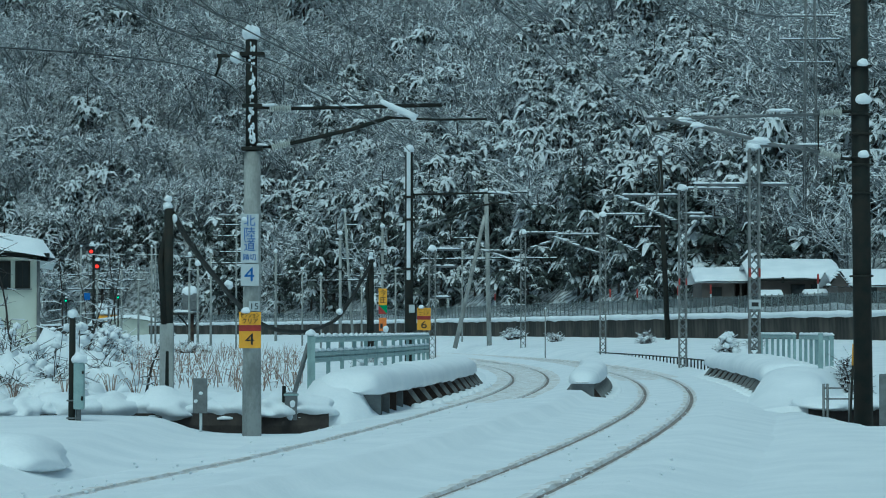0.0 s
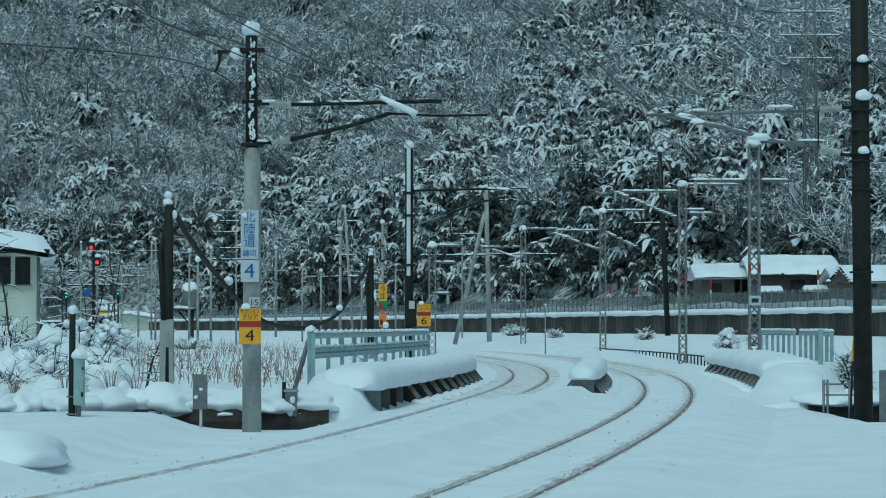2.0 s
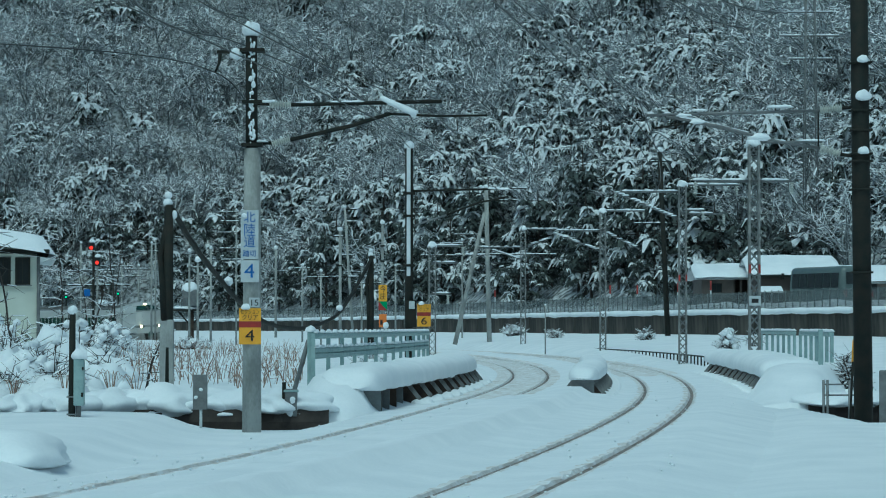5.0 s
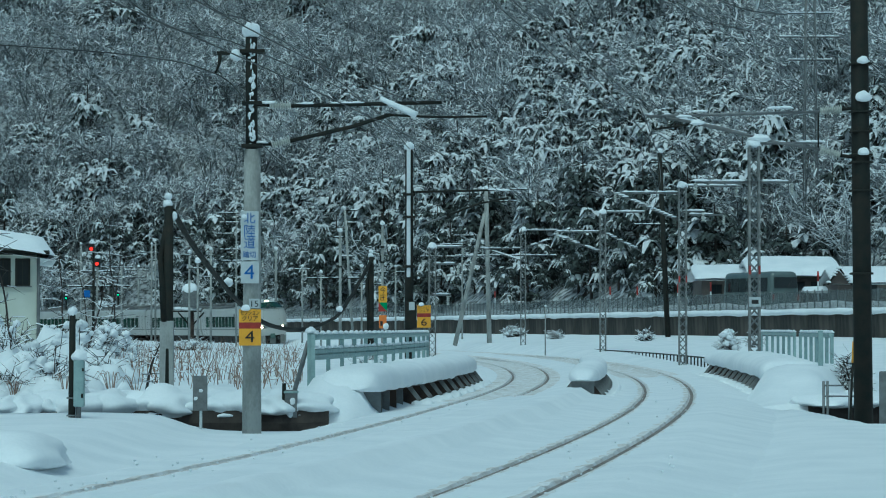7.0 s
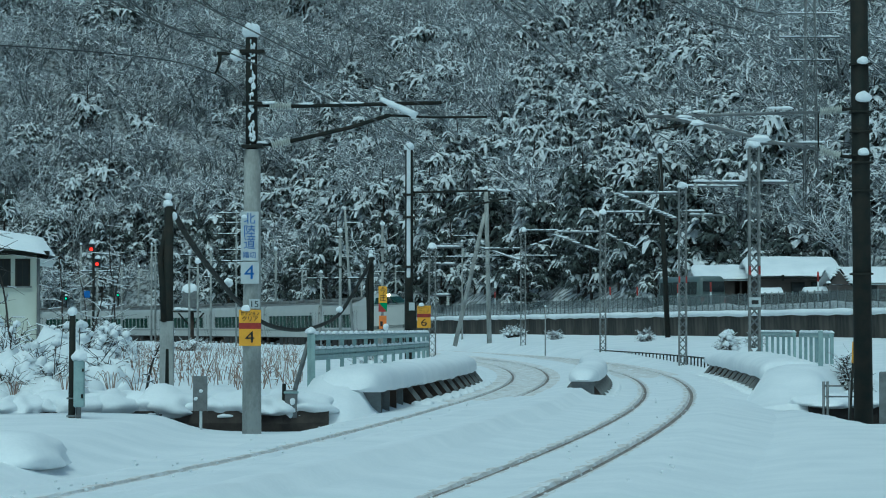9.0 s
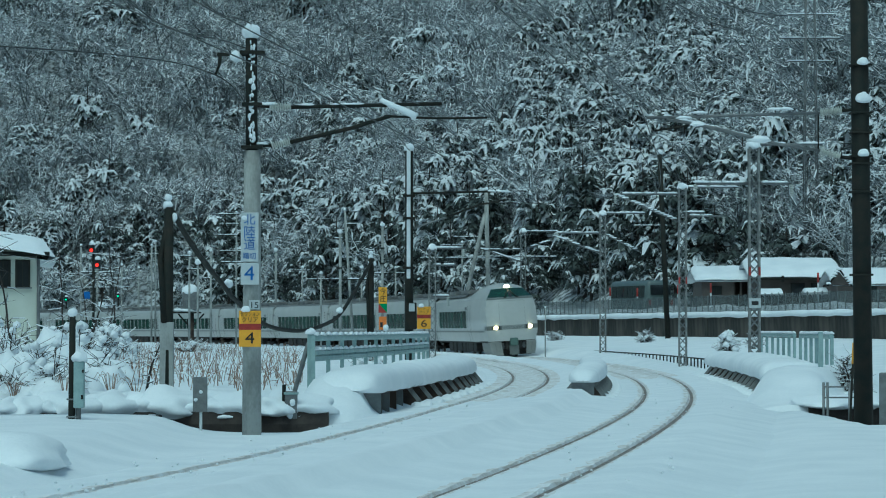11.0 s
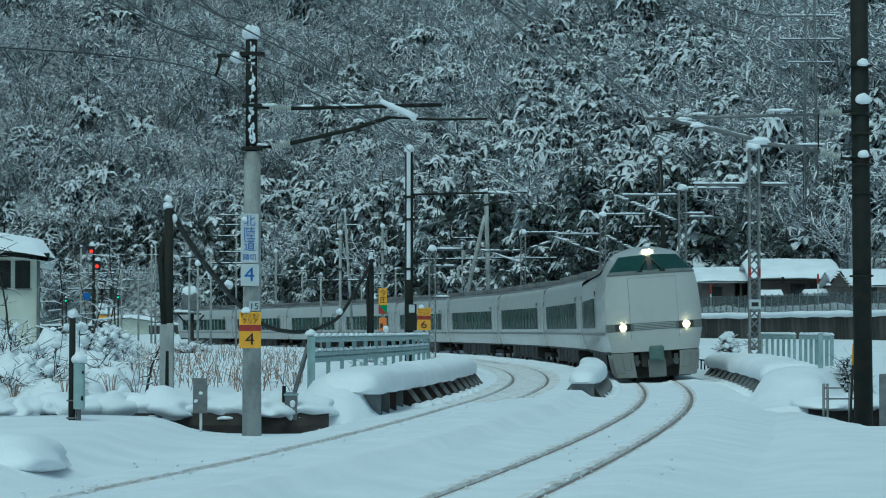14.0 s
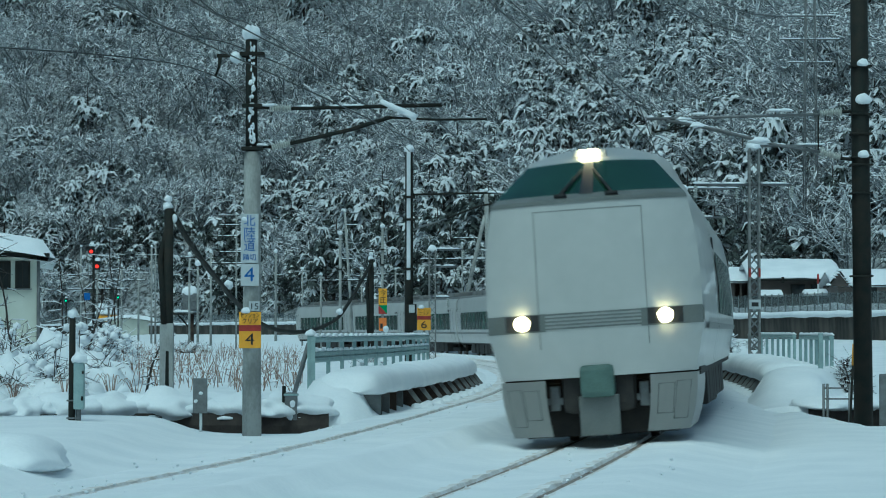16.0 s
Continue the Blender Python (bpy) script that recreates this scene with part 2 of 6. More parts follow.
def make_ground():
    xs = np.unique(np.concatenate([-np.geomspace(70, 2500, 40), np.arange(-70, -14, 1.0), np.arange(-14, 14, 0.22),
                                   np.array([15.0, 15.35, 15.6, 15.9, 16.3, 16.8, 17.4, 18.2]), np.arange(19, 80, 1.2), np.geomspace(80, 2500, 36)]))
    ys = np.unique(np.concatenate([-np.geomspace(20, 1500, 16), np.arange(-20, 20, 4.0), np.arange(20, 100, 0.4), np.arange(100, 480, 2.4),
                                   np.geomspace(480, 3500, 36)]))
    X, Y = np.meshgrid(xs, ys, indexing="ij")
    X = X + (wall_x(Y) - wall_x(np.array([100.0]))) + (wall_x(np.array([100.0])) - 15.2) * np.clip((Y - 60) / 40, 0, 1)
    Z = ground_z(X, Y)
    f = grid_faces(len(xs), len(ys))
    cx, cy = X.ravel()[f].mean(1), Y.ravel()[f].mean(1)
    w = (cx - wall_x(cy)) * 0.976
    deep = 17 + 16 / (1 + np.exp((cy - 215) / 12))
    ob = quick_mesh("ground", np.stack([X, Y, Z], -1).reshape(-1, 3), f, [SNOW, HILL], (((w > deep + 1) & (cy > 100)) | (Z.ravel()[f].mean(1) > 2.6) & ((w > 6) | (cx < -55))).astype(int))
    return tagged(ob, "deep snow over fields, banks and a wooded mountainside", "ground", kind="structure")


make_ground()


def make_track_snow():
    """Packed snow over both tracks with a groove along each rail."""
    ys = np.unique(np.concatenate([np.arange(-30, 14, 4.0), np.arange(14, 110, 0.3), np.arange(110, 300, 1.0), np.arange(300, 640, 5.0)]))
    h = GAUGE / 2
    ds = [-6.4, -6.0, -5.6, -5.3, -5.0, -4.75]
    for c in (LEFT_OFF, 0.0):
        for r in (-h, h):
            ds += [c + r + k for k in (-0.25, -0.14, -0.075, -0.045, 0.045, 0.075, 0.14, 0.25)]
        ds += [c - 0.15, c, c + 0.15]
    ds += list(np.linspace(-2.8, -0.95, 9)) + [0.9, 1.15, 1.4, 1.7, 2.0, 2.4]
    ds = np.unique(np.round(ds, 3))
    D, Y = np.meshgrid(ds, ys, indexing="ij")
    k = slope_t(Y)
    n = np.hypot(1, k)
    S = D + closing(Y) * np.clip((-1.85 - D) / 0.9, 0, 1)
    X, YY = xt(Y) + S / n, Y - S * k / n
    c = np.where(D < -1.85, LEFT_OFF, 0.0)
    q = D - c
    z = CANT * np.clip(q, -1.1, 1.1)
    rail = np.minimum(np.abs(q - h), np.abs(q + h))
    z = z + 0.015 - 0.05 * np.exp(-(rail / 0.065) ** 4)
    z = z - 0.03 * np.exp(-(q / 0.3) ** 4)
    mid = np.exp(-((D + 1.85) / 0.75) ** 4)
    z = z + mid * (0.10 + 0.03 * wave(X, YY, 4, 2.2))
    buried = np.exp(-((D - LEFT_OFF - h - 0.05) / 0.42) ** 4) / (1 + np.exp((Y - 57) / 1.2))
    z = z * (1 - buried) + buried * (0.10 + 0.012 * wave(X, YY, 17, 4))
    z = z + 0.016 * wave(X, YY, 2, 0.8) * (rail > 0.07) + 0.02 * wave(X, YY, 9, 4) * (rail > 0.3)
    edge = np.clip((-5.2 - D) / 1.2, 0, 1) + np.clip((D - 1.15) / 1.25, 0, 1)
    z = z - np.where(D > 0, 0.22, 0.34) * edge
    f = grid_faces(len(ds), len(ys))
    qd, qy = D.ravel()[f].mean(1), Y.ravel()[f].mean(1)
    ploughed = ((np.abs(qd - LEFT_OFF) < 0.95) & (qy > 57)) | ((np.abs(qd) < 0.95) & (qy > 84))
    ob = quick_mesh("track_snow", np.stack([X, YY, z], -1).reshape(-1, 3), f, [SNOW, SLUSH], ploughed.astype(int))
    return tagged(ob, "packed snow over two curving tracks with rail grooves", "snow", kind="structure")


make_track_snow()


def sweep(name, off, z0, prof, material, ys, roll=False):
    """A profile of (side, height) points swept along the line at an offset."""
    co = []
    for y in ys:
        for k, (a, b) in enumerate(prof):
            rag = roll * noise.noise(Vector((y * 2.7, off * 3 + k * 1.9, 6)))
            co.append(beside(y, off + a * (1 + 0.35 * rag) + (float(closing(y)) if off < -1.85 else 0.0), z0 + b + 0.014 * rag))
    n = len(prof)
    f = grid_faces(len(ys), n)
    return quick_mesh(name, np.array(co), f, [material], None, smooth=False)


def make_rails():
    ys = np.concatenate([np.arange(8, 24, 0.8), np.arange(24, 80, 0.16), np.arange(80, 110, 0.8), np.arange(110, 420, 3.0)])
    head = [(-0.034, -0.05), (-0.034, -0.008), (-0.026, 0.0), (0.026, 0.0), (0.034, -0.008), (0.034, -0.05)]
    slush = [(-0.17, 0.010), (-0.075, 0.022), (-0.045, -0.02), (0.045, -0.02), (0.075, 0.022), (0.16, 0.010)]
    for c in (LEFT_OFF, 0.0):
        for r in (-GAUGE / 2, GAUGE / 2):
            ob = tagged(new("rail"), "brown steel rail showing through packed snow", "rail", "rails")
            for nm, pr, mt in (("rail_head", head, RAIL_TOP), ("slush_strip", slush, SLUSH)):
                sweep(nm, c + r, CANT * r, pr, mt, ys, nm == "slush_strip").parent = ob


make_rails()


def snow_crumbs():
    """Clods thrown up along the rails and over the ploughed snow."""
    rng = random.Random(61)
    pts, faces = ico_ball(1)
    co, tri = [], []
    for i in range(520):
        y = 24 + 56 * rng.random() ** 1.5
        c = rng.choice((LEFT_OFF, 0.0, 0.0))
        r = rng.choice((-1, 1)) * GAUGE / 2
        if rng.random() < 0.6:
            off = c + r + rng.choice((-1, 1)) * abs(rng.gauss(0.10, 0.04))
            size = rng.uniform(0.008, 0.020)
        else:
            off = rng.uniform(-5.2, 1.4)
            size = rng.uniform(0.010, 0.024)
        q = off - (LEFT_OFF if off < -1.85 else 0.0)
        p = beside(y, off, CANT * max(-1.1, min(1.1, q)) + 0.006)
        n = len(co)
        co += [p + Vector((v.x * size * rng.uniform(0.7, 1.3), v.y * size * 2.2 * rng.uniform(0.7, 1.3), v.z * size * 0.8)) for v in pts]
        tri += [(a + n, b + n, d + n) for a, b, d in faces]
    ob = quick_mesh("snow_clods", np.array([tuple(v) for v in co]), np.array(tri), [SNOW])
    tagged(ob, "small clods of snow strewn along the rails", "snow", kind="stuff")


snow_crumbs()


# ---- retaining wall and road edge ----
def make_wall():
    root = tagged(new("retaining_wall"), "dark stained concrete retaining wall with a snow-capped top", "wall", kind="structure")
    rng = random.Random(5)
    line = [Vector((float(wall_x(y)), float(y), 0)) for y in np.arange(105, 480, 3.9)]
    shared = None
    for p, q in zip(line, line[1:]):
        d = q - p
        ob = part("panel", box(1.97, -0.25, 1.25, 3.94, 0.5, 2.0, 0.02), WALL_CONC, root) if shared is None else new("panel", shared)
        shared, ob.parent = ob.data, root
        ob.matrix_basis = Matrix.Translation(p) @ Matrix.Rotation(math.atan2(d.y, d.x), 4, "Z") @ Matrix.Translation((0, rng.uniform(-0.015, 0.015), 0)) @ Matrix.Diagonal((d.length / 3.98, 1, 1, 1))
    # snow cap
    prof = [(0.10, 2.2), (0.2, 2.28), (0.17, 2.42), (0.0, 2.5), (-0.5, 2.52), (-1.2, 2.4)]
    co, ys = [], np.arange(105, 480, 0.6)
    for i, y in enumerate(ys):
        for o, z in prof:
            wv = noise.noise(Vector((i * 0.37, o * 2, 3)))
            co.append((float(wall_x(y)) - o - 0.06 * wv * (o > 0), y - 0.22 * o, z - 0.03 + 0.07 * wv + 0.05 * noise.noise(Vector((i * 1.7, z, 1)))))
    quick_mesh("snow_cap", np.array(co), grid_faces(len(ys), len(prof)), [SNOW]).parent = root


make_wall()


# ---- mountain woods ----
class Soup:
    """Triangles gathered for one tree shape."""

    def __init__(self):
        self.co, self.tri, self.mi = [], [], []

    def quad(self, a, b, c, d, mi):
        i = len(self.co)
        self.co += [a, b, c, d]
        self.tri += [(i, i + 1, i + 2), (i, i + 2, i + 3)]
        self.mi += [mi, mi]

    def stick(self, a, b, ra, rb, mi, top=None):
        """Three-sided branch; its upper side may carry snow."""
        d = (b - a).normalized()
        s = d.cross(Vector((0, 0, 1)))
        s = s.normalized() if s.length > 0.05 else Vector((1, 0, 0))
        u = s.cross(d)
        i = len(self.co)
        for p, r in ((a, ra), (b, rb)):
            self.co += [p + s * r + u * r * 0.5, p - s * r + u * r * 0.5, p - u * r]
        for k in range(3):
            l = (k + 1) % 3
            self.tri += [(i + k, i + l, i + 3 + l), (i + k, i + 3 + l, i + 3 + k)]
            self.mi += [mi, mi]
        if top is not None:
            h = Vector((0, 0, max(ra, 0.02) * 1.3))
            e = s * ra * 1.25
            f = s * rb * 1.4
            self.quad(a + e + u * ra * 0.3, b + f + u * rb * 0.3, b + h, a + h, top)
            self.quad(a - e + u * ra * 0.3, a + h, b + h, b - f + u * rb * 0.3, top)

    def tongue(self, a, d, length, width, droop, mi):
        """A drooping pad of snow: domed along its length."""
        s = d.cross(Vector((0, 0, 1))).normalized()
        pts = [a, a + d * length * 0.5 + Vector((0, 0, 0.12 * length - droop * 0.25)), a + d * length - Vector((0, 0, droop))]
        ws = (0.55 * width, width, 0.3 * width)
        th = (0.3 * width, 0.42 * width, 0.1 * width)
        i = len(self.co)
        for p, w, t in zip(pts, ws, th):
            self.co += [p + s * w - Vector((0, 0, t * 0.4)), p + Vector((0, 0, t)), p - s * w - Vector((0, 0, t * 0.4))]
        for r in (0, 3):
            for k in (0, 1):
                q = i + r + k
                self.tri += [(q, q + 1, q + 4), (q, q + 4, q + 3)]
                self.mi += [mi, mi]

    def leaf(self, a, d, length, width, mi):
        s = d.cross(Vector((0, 0, 1))).normalized() * width
        i = len(self.co)
        self.co += [a + s, a - s, a + d * length]
        self.tri.append((i, i + 1, i + 2))
        self.mi.append(mi)

    def arrays(self):
        return np.array([tuple(v) for v in self.co], np.float32), np.array(self.tri, np.int32), np.array(self.mi, np.int32)


def evergreen(seed, height=8.4, spread=3.3, tufts=38, load=0.9):
    """Leafy evergreen whose boughs end in drooping, snow-heaped tufts."""
    rng, t = random.Random(seed), Soup()
    z = Vector((0, 0, 1))
    top = Vector((rng.uniform(-0.4, 0.4), rng.uniform(-0.4, 0.4), height))
    t.stick(Vector((0, 0, -1)), top * 0.6, 0.2, 0.12, 1)
    t.stick(top * 0.6, top, 0.12, 0.03, 1)
    for i in range(tufts):
        h = 0.12 + 0.88 * ((i + rng.random()) / tufts) ** 0.8
        ang = i * 2.4 + rng.uniform(-0.6, 0.6)
        lobe = 0.75 + 0.35 * math.sin(ang * 2 + seed) + 0.25 * math.sin(h * 9 + seed * 1.7)
        out = spread * math.sqrt(max(0.0, 1 - ((h - 0.42) / 0.62) ** 2)) * rng.uniform(0.5, 1.08) * lobe + 0.2
        base = top * (h * 0.9)
        d = Vector((math.cos(ang), math.sin(ang), 0))
        tip = base + d * out + z * (0.2 * out - 0.2 + rng.uniform(-0.4, 0.4))
        t.stick(base, tip, 0.04, 0.02, 1)
        size = rng.choice((0.8, 1.0, 1.3, 1.7, 2.1)) * rng.uniform(0.85, 1.15)
        snowy = rng.random() < load
        n = rng.randint(9, 12)
        for k in range(n):
            a2 = ang + k * math.tau / n + rng.uniform(-0.35, 0.35)
            e = Vector((math.cos(a2), math.sin(a2), 0))
            p = tip + e * size * rng.uniform(0.0, 0.20) + z * rng.uniform(-0.10, 0.12) * size
            ln = size * rng.choice((0.2, 0.3, 0.4, 0.5, 0.6)) * rng.uniform(0.85, 1.15)
            if snowy and rng.random() < 0.92:
                t.tongue(p, e, ln, size * 0.05 + ln * rng.uniform(0.14, 0.24), ln * rng.uniform(0.5, 1.2), 0)
            for _ in range(2):
                a3 = a2 + rng.uniform(-0.7, 0.7)
                g = Vector((math.cos(a3), math.sin(a3), rng.uniform(-1.5, -0.3))).normalized()
                t.leaf(p + e * rng.uniform(0, ln * 0.7) - z * rng.uniform(0.08, 0.3), g, size * rng.uniform(0.3, 0.6), size * rng.uniform(0.06, 0.13), 2)
    return t.arrays()


def bare_tree(seed, height=8.0, shoots=4):
    """Leafless tree with fine snow-lined twigs."""
    rng, t = random.Random(seed), Soup()

    def grow(p, d, ln, r, depth):
        e = p + d * ln
        if depth < 2:
            q = p + d * ln * 0.5 + Vector((rng.uniform(-1, 1), rng.uniform(-1, 1), 0)) * ln * 0.07
            t.stick(p, q, r, r * 0.85, 1, 0 if depth > 0 else None)
            t.stick(q, e, r * 0.85, r * 0.7, 1, 0 if depth > 0 else None)
        elif depth == 2:
            t.stick(p, e, r, r * 0.6, 1, 0)
        else:
            s = d.cross(Vector((0, 0, 1)))
            s = s.normalized() * r if s.length > 0.05 else Vector((r, 0, 0))
            h = Vector((0, 0, r))
            t.quad(p - h, e - h * 0.6, e + h * 0.2, p + h * 0.2, 1)
            w, g = rng.uniform(1.0, 2.3), rng.uniform(0.3, 1.2)
            t.quad(p + s * w + h * 0.2, e + s * w * 0.7 - h * g, e - s * w * 0.7 + h, p - s * w + h * w, 0)
        if depth == 3:
            return
        for k in range((4, 4, 4)[depth] + (rng.random() < 0.5)):
            u = rng.uniform(0.35, 1.0) if k else 1.0
            a = rng.uniform(0, math.tau)
            side = Vector((math.cos(a), math.sin(a), rng.uniform(-0.25, 0.45)))
            nd = (d * (0.9 if depth < 1 else 0.55) + side * rng.uniform(0.5, 0.95)).normalized()
            if depth == 2:
                nd = (nd + Vector((rng.uniform(-0.4, 0.4), rng.uniform(-0.4, 0.4), rng.uniform(-0.9, 0.5)))).normalized()
            grow(p + (e - p) * u, nd, ln * (rng.uniform(0.5, 0.72) if depth < 2 else rng.uniform(0.34, 0.56)), max(r * rng.uniform(0.42, 0.6), 0.024), depth + 1)

    for s in range(shoots):
        a = s * 2.4 + rng.random()
        d = Vector((math.cos(a) * 0.3, math.sin(a) * 0.3, 1)).normalized()
        grow(Vector((math.cos(a) * 0.3, math.sin(a) * 0.3, -0.5)), d, height * rng.uniform(0.34, 0.48), 0.08, 0)
    return t.arrays()


def plant(name, label, kinds, spots, mats):
    """Joins many turned and scaled copies of the kinds into one wood."""
    cos, tris, mis, n = [], [], [], 0
    for k, x, y, z, a, sc, sz in spots:
        co, tri, mi = kinds[k % len(kinds)]
        c, s = math.cos(a) * sc, math.sin(a) * sc
        cos.append(np.stack([co[:, 0] * c - co[:, 1] * s + x, co[:, 0] * s + co[:, 1] * c + y, co[:, 2] * sc * sz + z], 1))
        tris.append(tri + n)
        mis.append(mi)
        n += len(co)
    ob = quick_mesh(name, np.concatenate(cos), np.concatenate(tris), mats, np.concatenate(mis), smooth=False)
    return tagged(ob, label, "trees", kind="stuff")


def make_woods():
    rng = random.Random(11)
    bare = [bare_tree(100 + i) for i in range(5)]
    ever = [evergreen(200 + i) for i in range(5)] + [evergreen(300 + i, 8.6, 2.7, 46, 0.28) for i in range(3)]
    spots_b, spots_e = [], []
    step = 3.15
    y = 128.0
    while y < 475:
        grow = 1.0 if y < 330 else 1.0 + (y - 330) / 300
        deep = 17 + 16 / (1 + math.exp((y - 215) / 12))
        w = deep + 0.5 if y < 385 else -18.0
        while w < deep + (62 if y < 330 else 62 if y < 400 else 75):
            yy, ww = y + rng.uniform(-1.5, 1.5) * grow, w + rng.uniform(-1.2, 1.2) * grow
            x = float(wall_x(yy)) + ww / 0.976
            w += step * grow * (1.0 if ww < deep + 30 else 1.25)
            z = float(ground_z(np.array([x]), np.array([yy]))[0])
            if z < 2.6 or not -0.18 < x / yy < 0.18 or (z - 1.5) / yy > 0.132:
                continue
            # evergreens in a belt up the middle of the slope and along its foot
            px, up = x / yy, (z - 1.5) / yy
            belt = math.exp(-((px - 0.045 - 0.12 * up) / 0.055) ** 2) + 0.8 * math.exp(-((up - 0.03) / 0.028) ** 2) * (1.0 if px > -0.09 else 0.7)
            n = noise.noise(Vector((x * 0.05, yy * 0.03, 2)))
            e = rng.random() < (belt * 0.66 + n * 0.5 * (0.25 + min(1.0, belt))) * 0.72 + 0.12 + (0.34 if up < 0.024 else 0.0)
            row = (rng.randrange(5) if up > 0.026 or not e else 5 + rng.randrange(3), x, yy, z - 0.3, rng.uniform(0, 6.28), rng.uniform(0.72, 1.22) * grow ** 0.7 * (1.0 if e else 1.5), rng.uniform(0.75, 1.15))
            (spots_e if e else spots_b).append(row)
        y += step * grow * (1.25 if y < 330 else 1.5)
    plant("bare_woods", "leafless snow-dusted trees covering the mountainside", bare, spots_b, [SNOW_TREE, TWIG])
    plant("evergreen_woods", "dark evergreen trees bowed by tufts of snow", ever, spots_e, [SNOW_TREE, BARK, NEEDLE])
    return len(spots_b), len(spots_e), [len(k[1]) for k in bare], [len(k[1]) for k in ever]


print("woods", make_woods())


# ---- train ----
ZB, ZT = 0.92, 3.22


def half_width(z):
    """Half width of the car body at a height."""
    pts = ((0.15, 1.12), (0.5, 1.21), (0.92, 1.31), (1.5, 1.445), (2.1, 1.457), (2.7, 1.42), (3.22, 1.32))
    for (a, p), (b, q) in zip(pts, pts[1:]):
        if z <= b:
            return p + (q - p) * (z - a) / (b - a)
    return 1.32


def side_sheet(bm, y0f, y1, x_sign, ns=2, nz=9, zt=ZT, taper=None):
    """Body side between y0f(z) and y1."""
    g = []
    for i in range(ns + 1):
        s = i / ns
        row = []
        for j in range(nz + 1):
            z = ZB + (zt - ZB) * j / nz
            y = y0f(z) * (1 - s) + y1 * s
            w = half_width(z) * (taper(s) if taper else 1)
            row.append(bm.verts.new((x_sign * w, y, z)))
        g.append(row)
    for i in range(ns):
        for j in range(nz):
            q = (g[i][j], g[i + 1][j], g[i + 1][j + 1], g[i][j + 1])
            f = bm.faces.new(q if x_sign > 0 else q[::-1])
            f.smooth = True


def roof_sheet(bm, stations, nu=16, zt=ZT, dome=0.0):
    """Arched roof over stations of (y at centre, y lag at the edges, crown height, width factor)."""
    g = []
    for y, lag, crown, wf in stations:
        row = []
        for i in range(nu + 1):
            u = -1 + 2 * i / nu
            a = math.pi / 2 * u
            x = half_width(zt) * wf * math.copysign(abs(math.sin(a)) ** 0.92, u)
            z = zt + (crown - zt) * max(0.0, math.cos(a)) ** (0.72 + 0.9 * min(1.0, max(0.0, (crown - 3.6) / 0.3)) * dome)
            row.append(bm.verts.new((x, y + lag * u * u, z)))
        g.append(row)
    for A, B in zip(g, g[1:]):
        for i in range(nu):
            f = bm.faces.new((A[i], A[i + 1], B[i + 1], B[i]))
            f.smooth = True


def bogie(parent, y):
    bg = part("bogie", box(0, y, 0.47, 1.9, 2.6, 0.22, 0.04), UNDER, parent)
    for wy in (-1.05, 1.05):
        for sx in (-0.56, 0.56):
            bm = bmesh.new()
            bmesh.ops.create_cone(bm, cap_ends=True, segments=20, radius1=0.43, radius2=0.41, depth=0.12,
                                  matrix=Matrix.Translation((sx, y + wy, 0.43)) @ Matrix.Rotation(math.pi / 2, 4, "Y"))
            part("wheel", bm, RAIL, bg)


def windows(parent, y0, y1, n, side):
    gap = (y1 - y0) / n
    for i in range(n):
        bm = bmesh.new()
        z0, z1 = 1.68, 2.64
        a, b = y0 + gap * i + 0.10, y0 + gap * (i + 1) - 0.10
        for yy in (a, b):
            for z in (z0, 2.1, z1):
                bm.verts.new((side * (half_width(z) + 0.02), yy, z))
        bm.verts.ensure_lookup_table()
        v = bm.verts
        for q in ((0, 3, 4, 1), (1, 4, 5, 2)):
            fs = [v[k] for k in q]
            bm.faces.new(fs if side > 0 else fs[::-1])
        part("window_pane", bm, GLASS_DARK, parent)


def car_common(car, front, back, door_ys):
    """Under-floor gear, stripe, windows, doors for a car from y = front to back."""
    mid = (front + back) / 2
    bm = bmesh.new()
    rng = random.Random(3)
    y = front + 4.6
    while y < back - 4.6:
        ln = rng.uniform(0.8, 2.2)
        add_box(bm, 0, y + ln / 2, 0.6, 2.5, ln, rng.uniform(0.42, 0.6), 0.03)
        y += ln + rng.uniform(0.1, 0.5)
    add_box(bm, 0, mid, 0.9, 2.6, back - front - 0.4, 0.1)
    part("underframe", bm, UNDER, car)
    for y in (front + 3.2, back - 3.2):
        bogie(car, y)
    for s in (-1, 1):
        bm = bmesh.new()
        for a, b in ((front + 0.15, back - 0.1),):
            ys = (a, b)
            vs = [bm.verts.new((s * (half_width(z) + 0.016), y, z)) for y in ys for z in (1.44, 1.53)]
            q = (vs[0], vs[2], vs[3], vs[1])
            bm.faces.new(q if s > 0 else q[::-1])
        part("stripe", bm, CAR_GREY, car)
        for dy in door_ys:
            for oy in (-0.5, 0.5):
                bm = bmesh.new()
                zs = (0.95, 1.5, 2.1, 2.7, 2.95)
                for z, z2 in zip(zs, zs[1:]):
                    vs = [bm.verts.new((s * (half_width(k) + 0.018), dy + oy + e, k)) for e in (-0.035, 0.035) for k in (z, z2)]
                    q = (vs[0], vs[2], vs[3], vs[1])
                    bm.faces.new(q if s > 0 else q[::-1])
                part("door_seam", bm, UNDER, car)
            part("destination_display", box(s * (half_width(2.75) + 0.0), dy + 1.3, 2.78, 0.03, 0.55, 0.17, 0.01), LAMP_HOUSING, car)


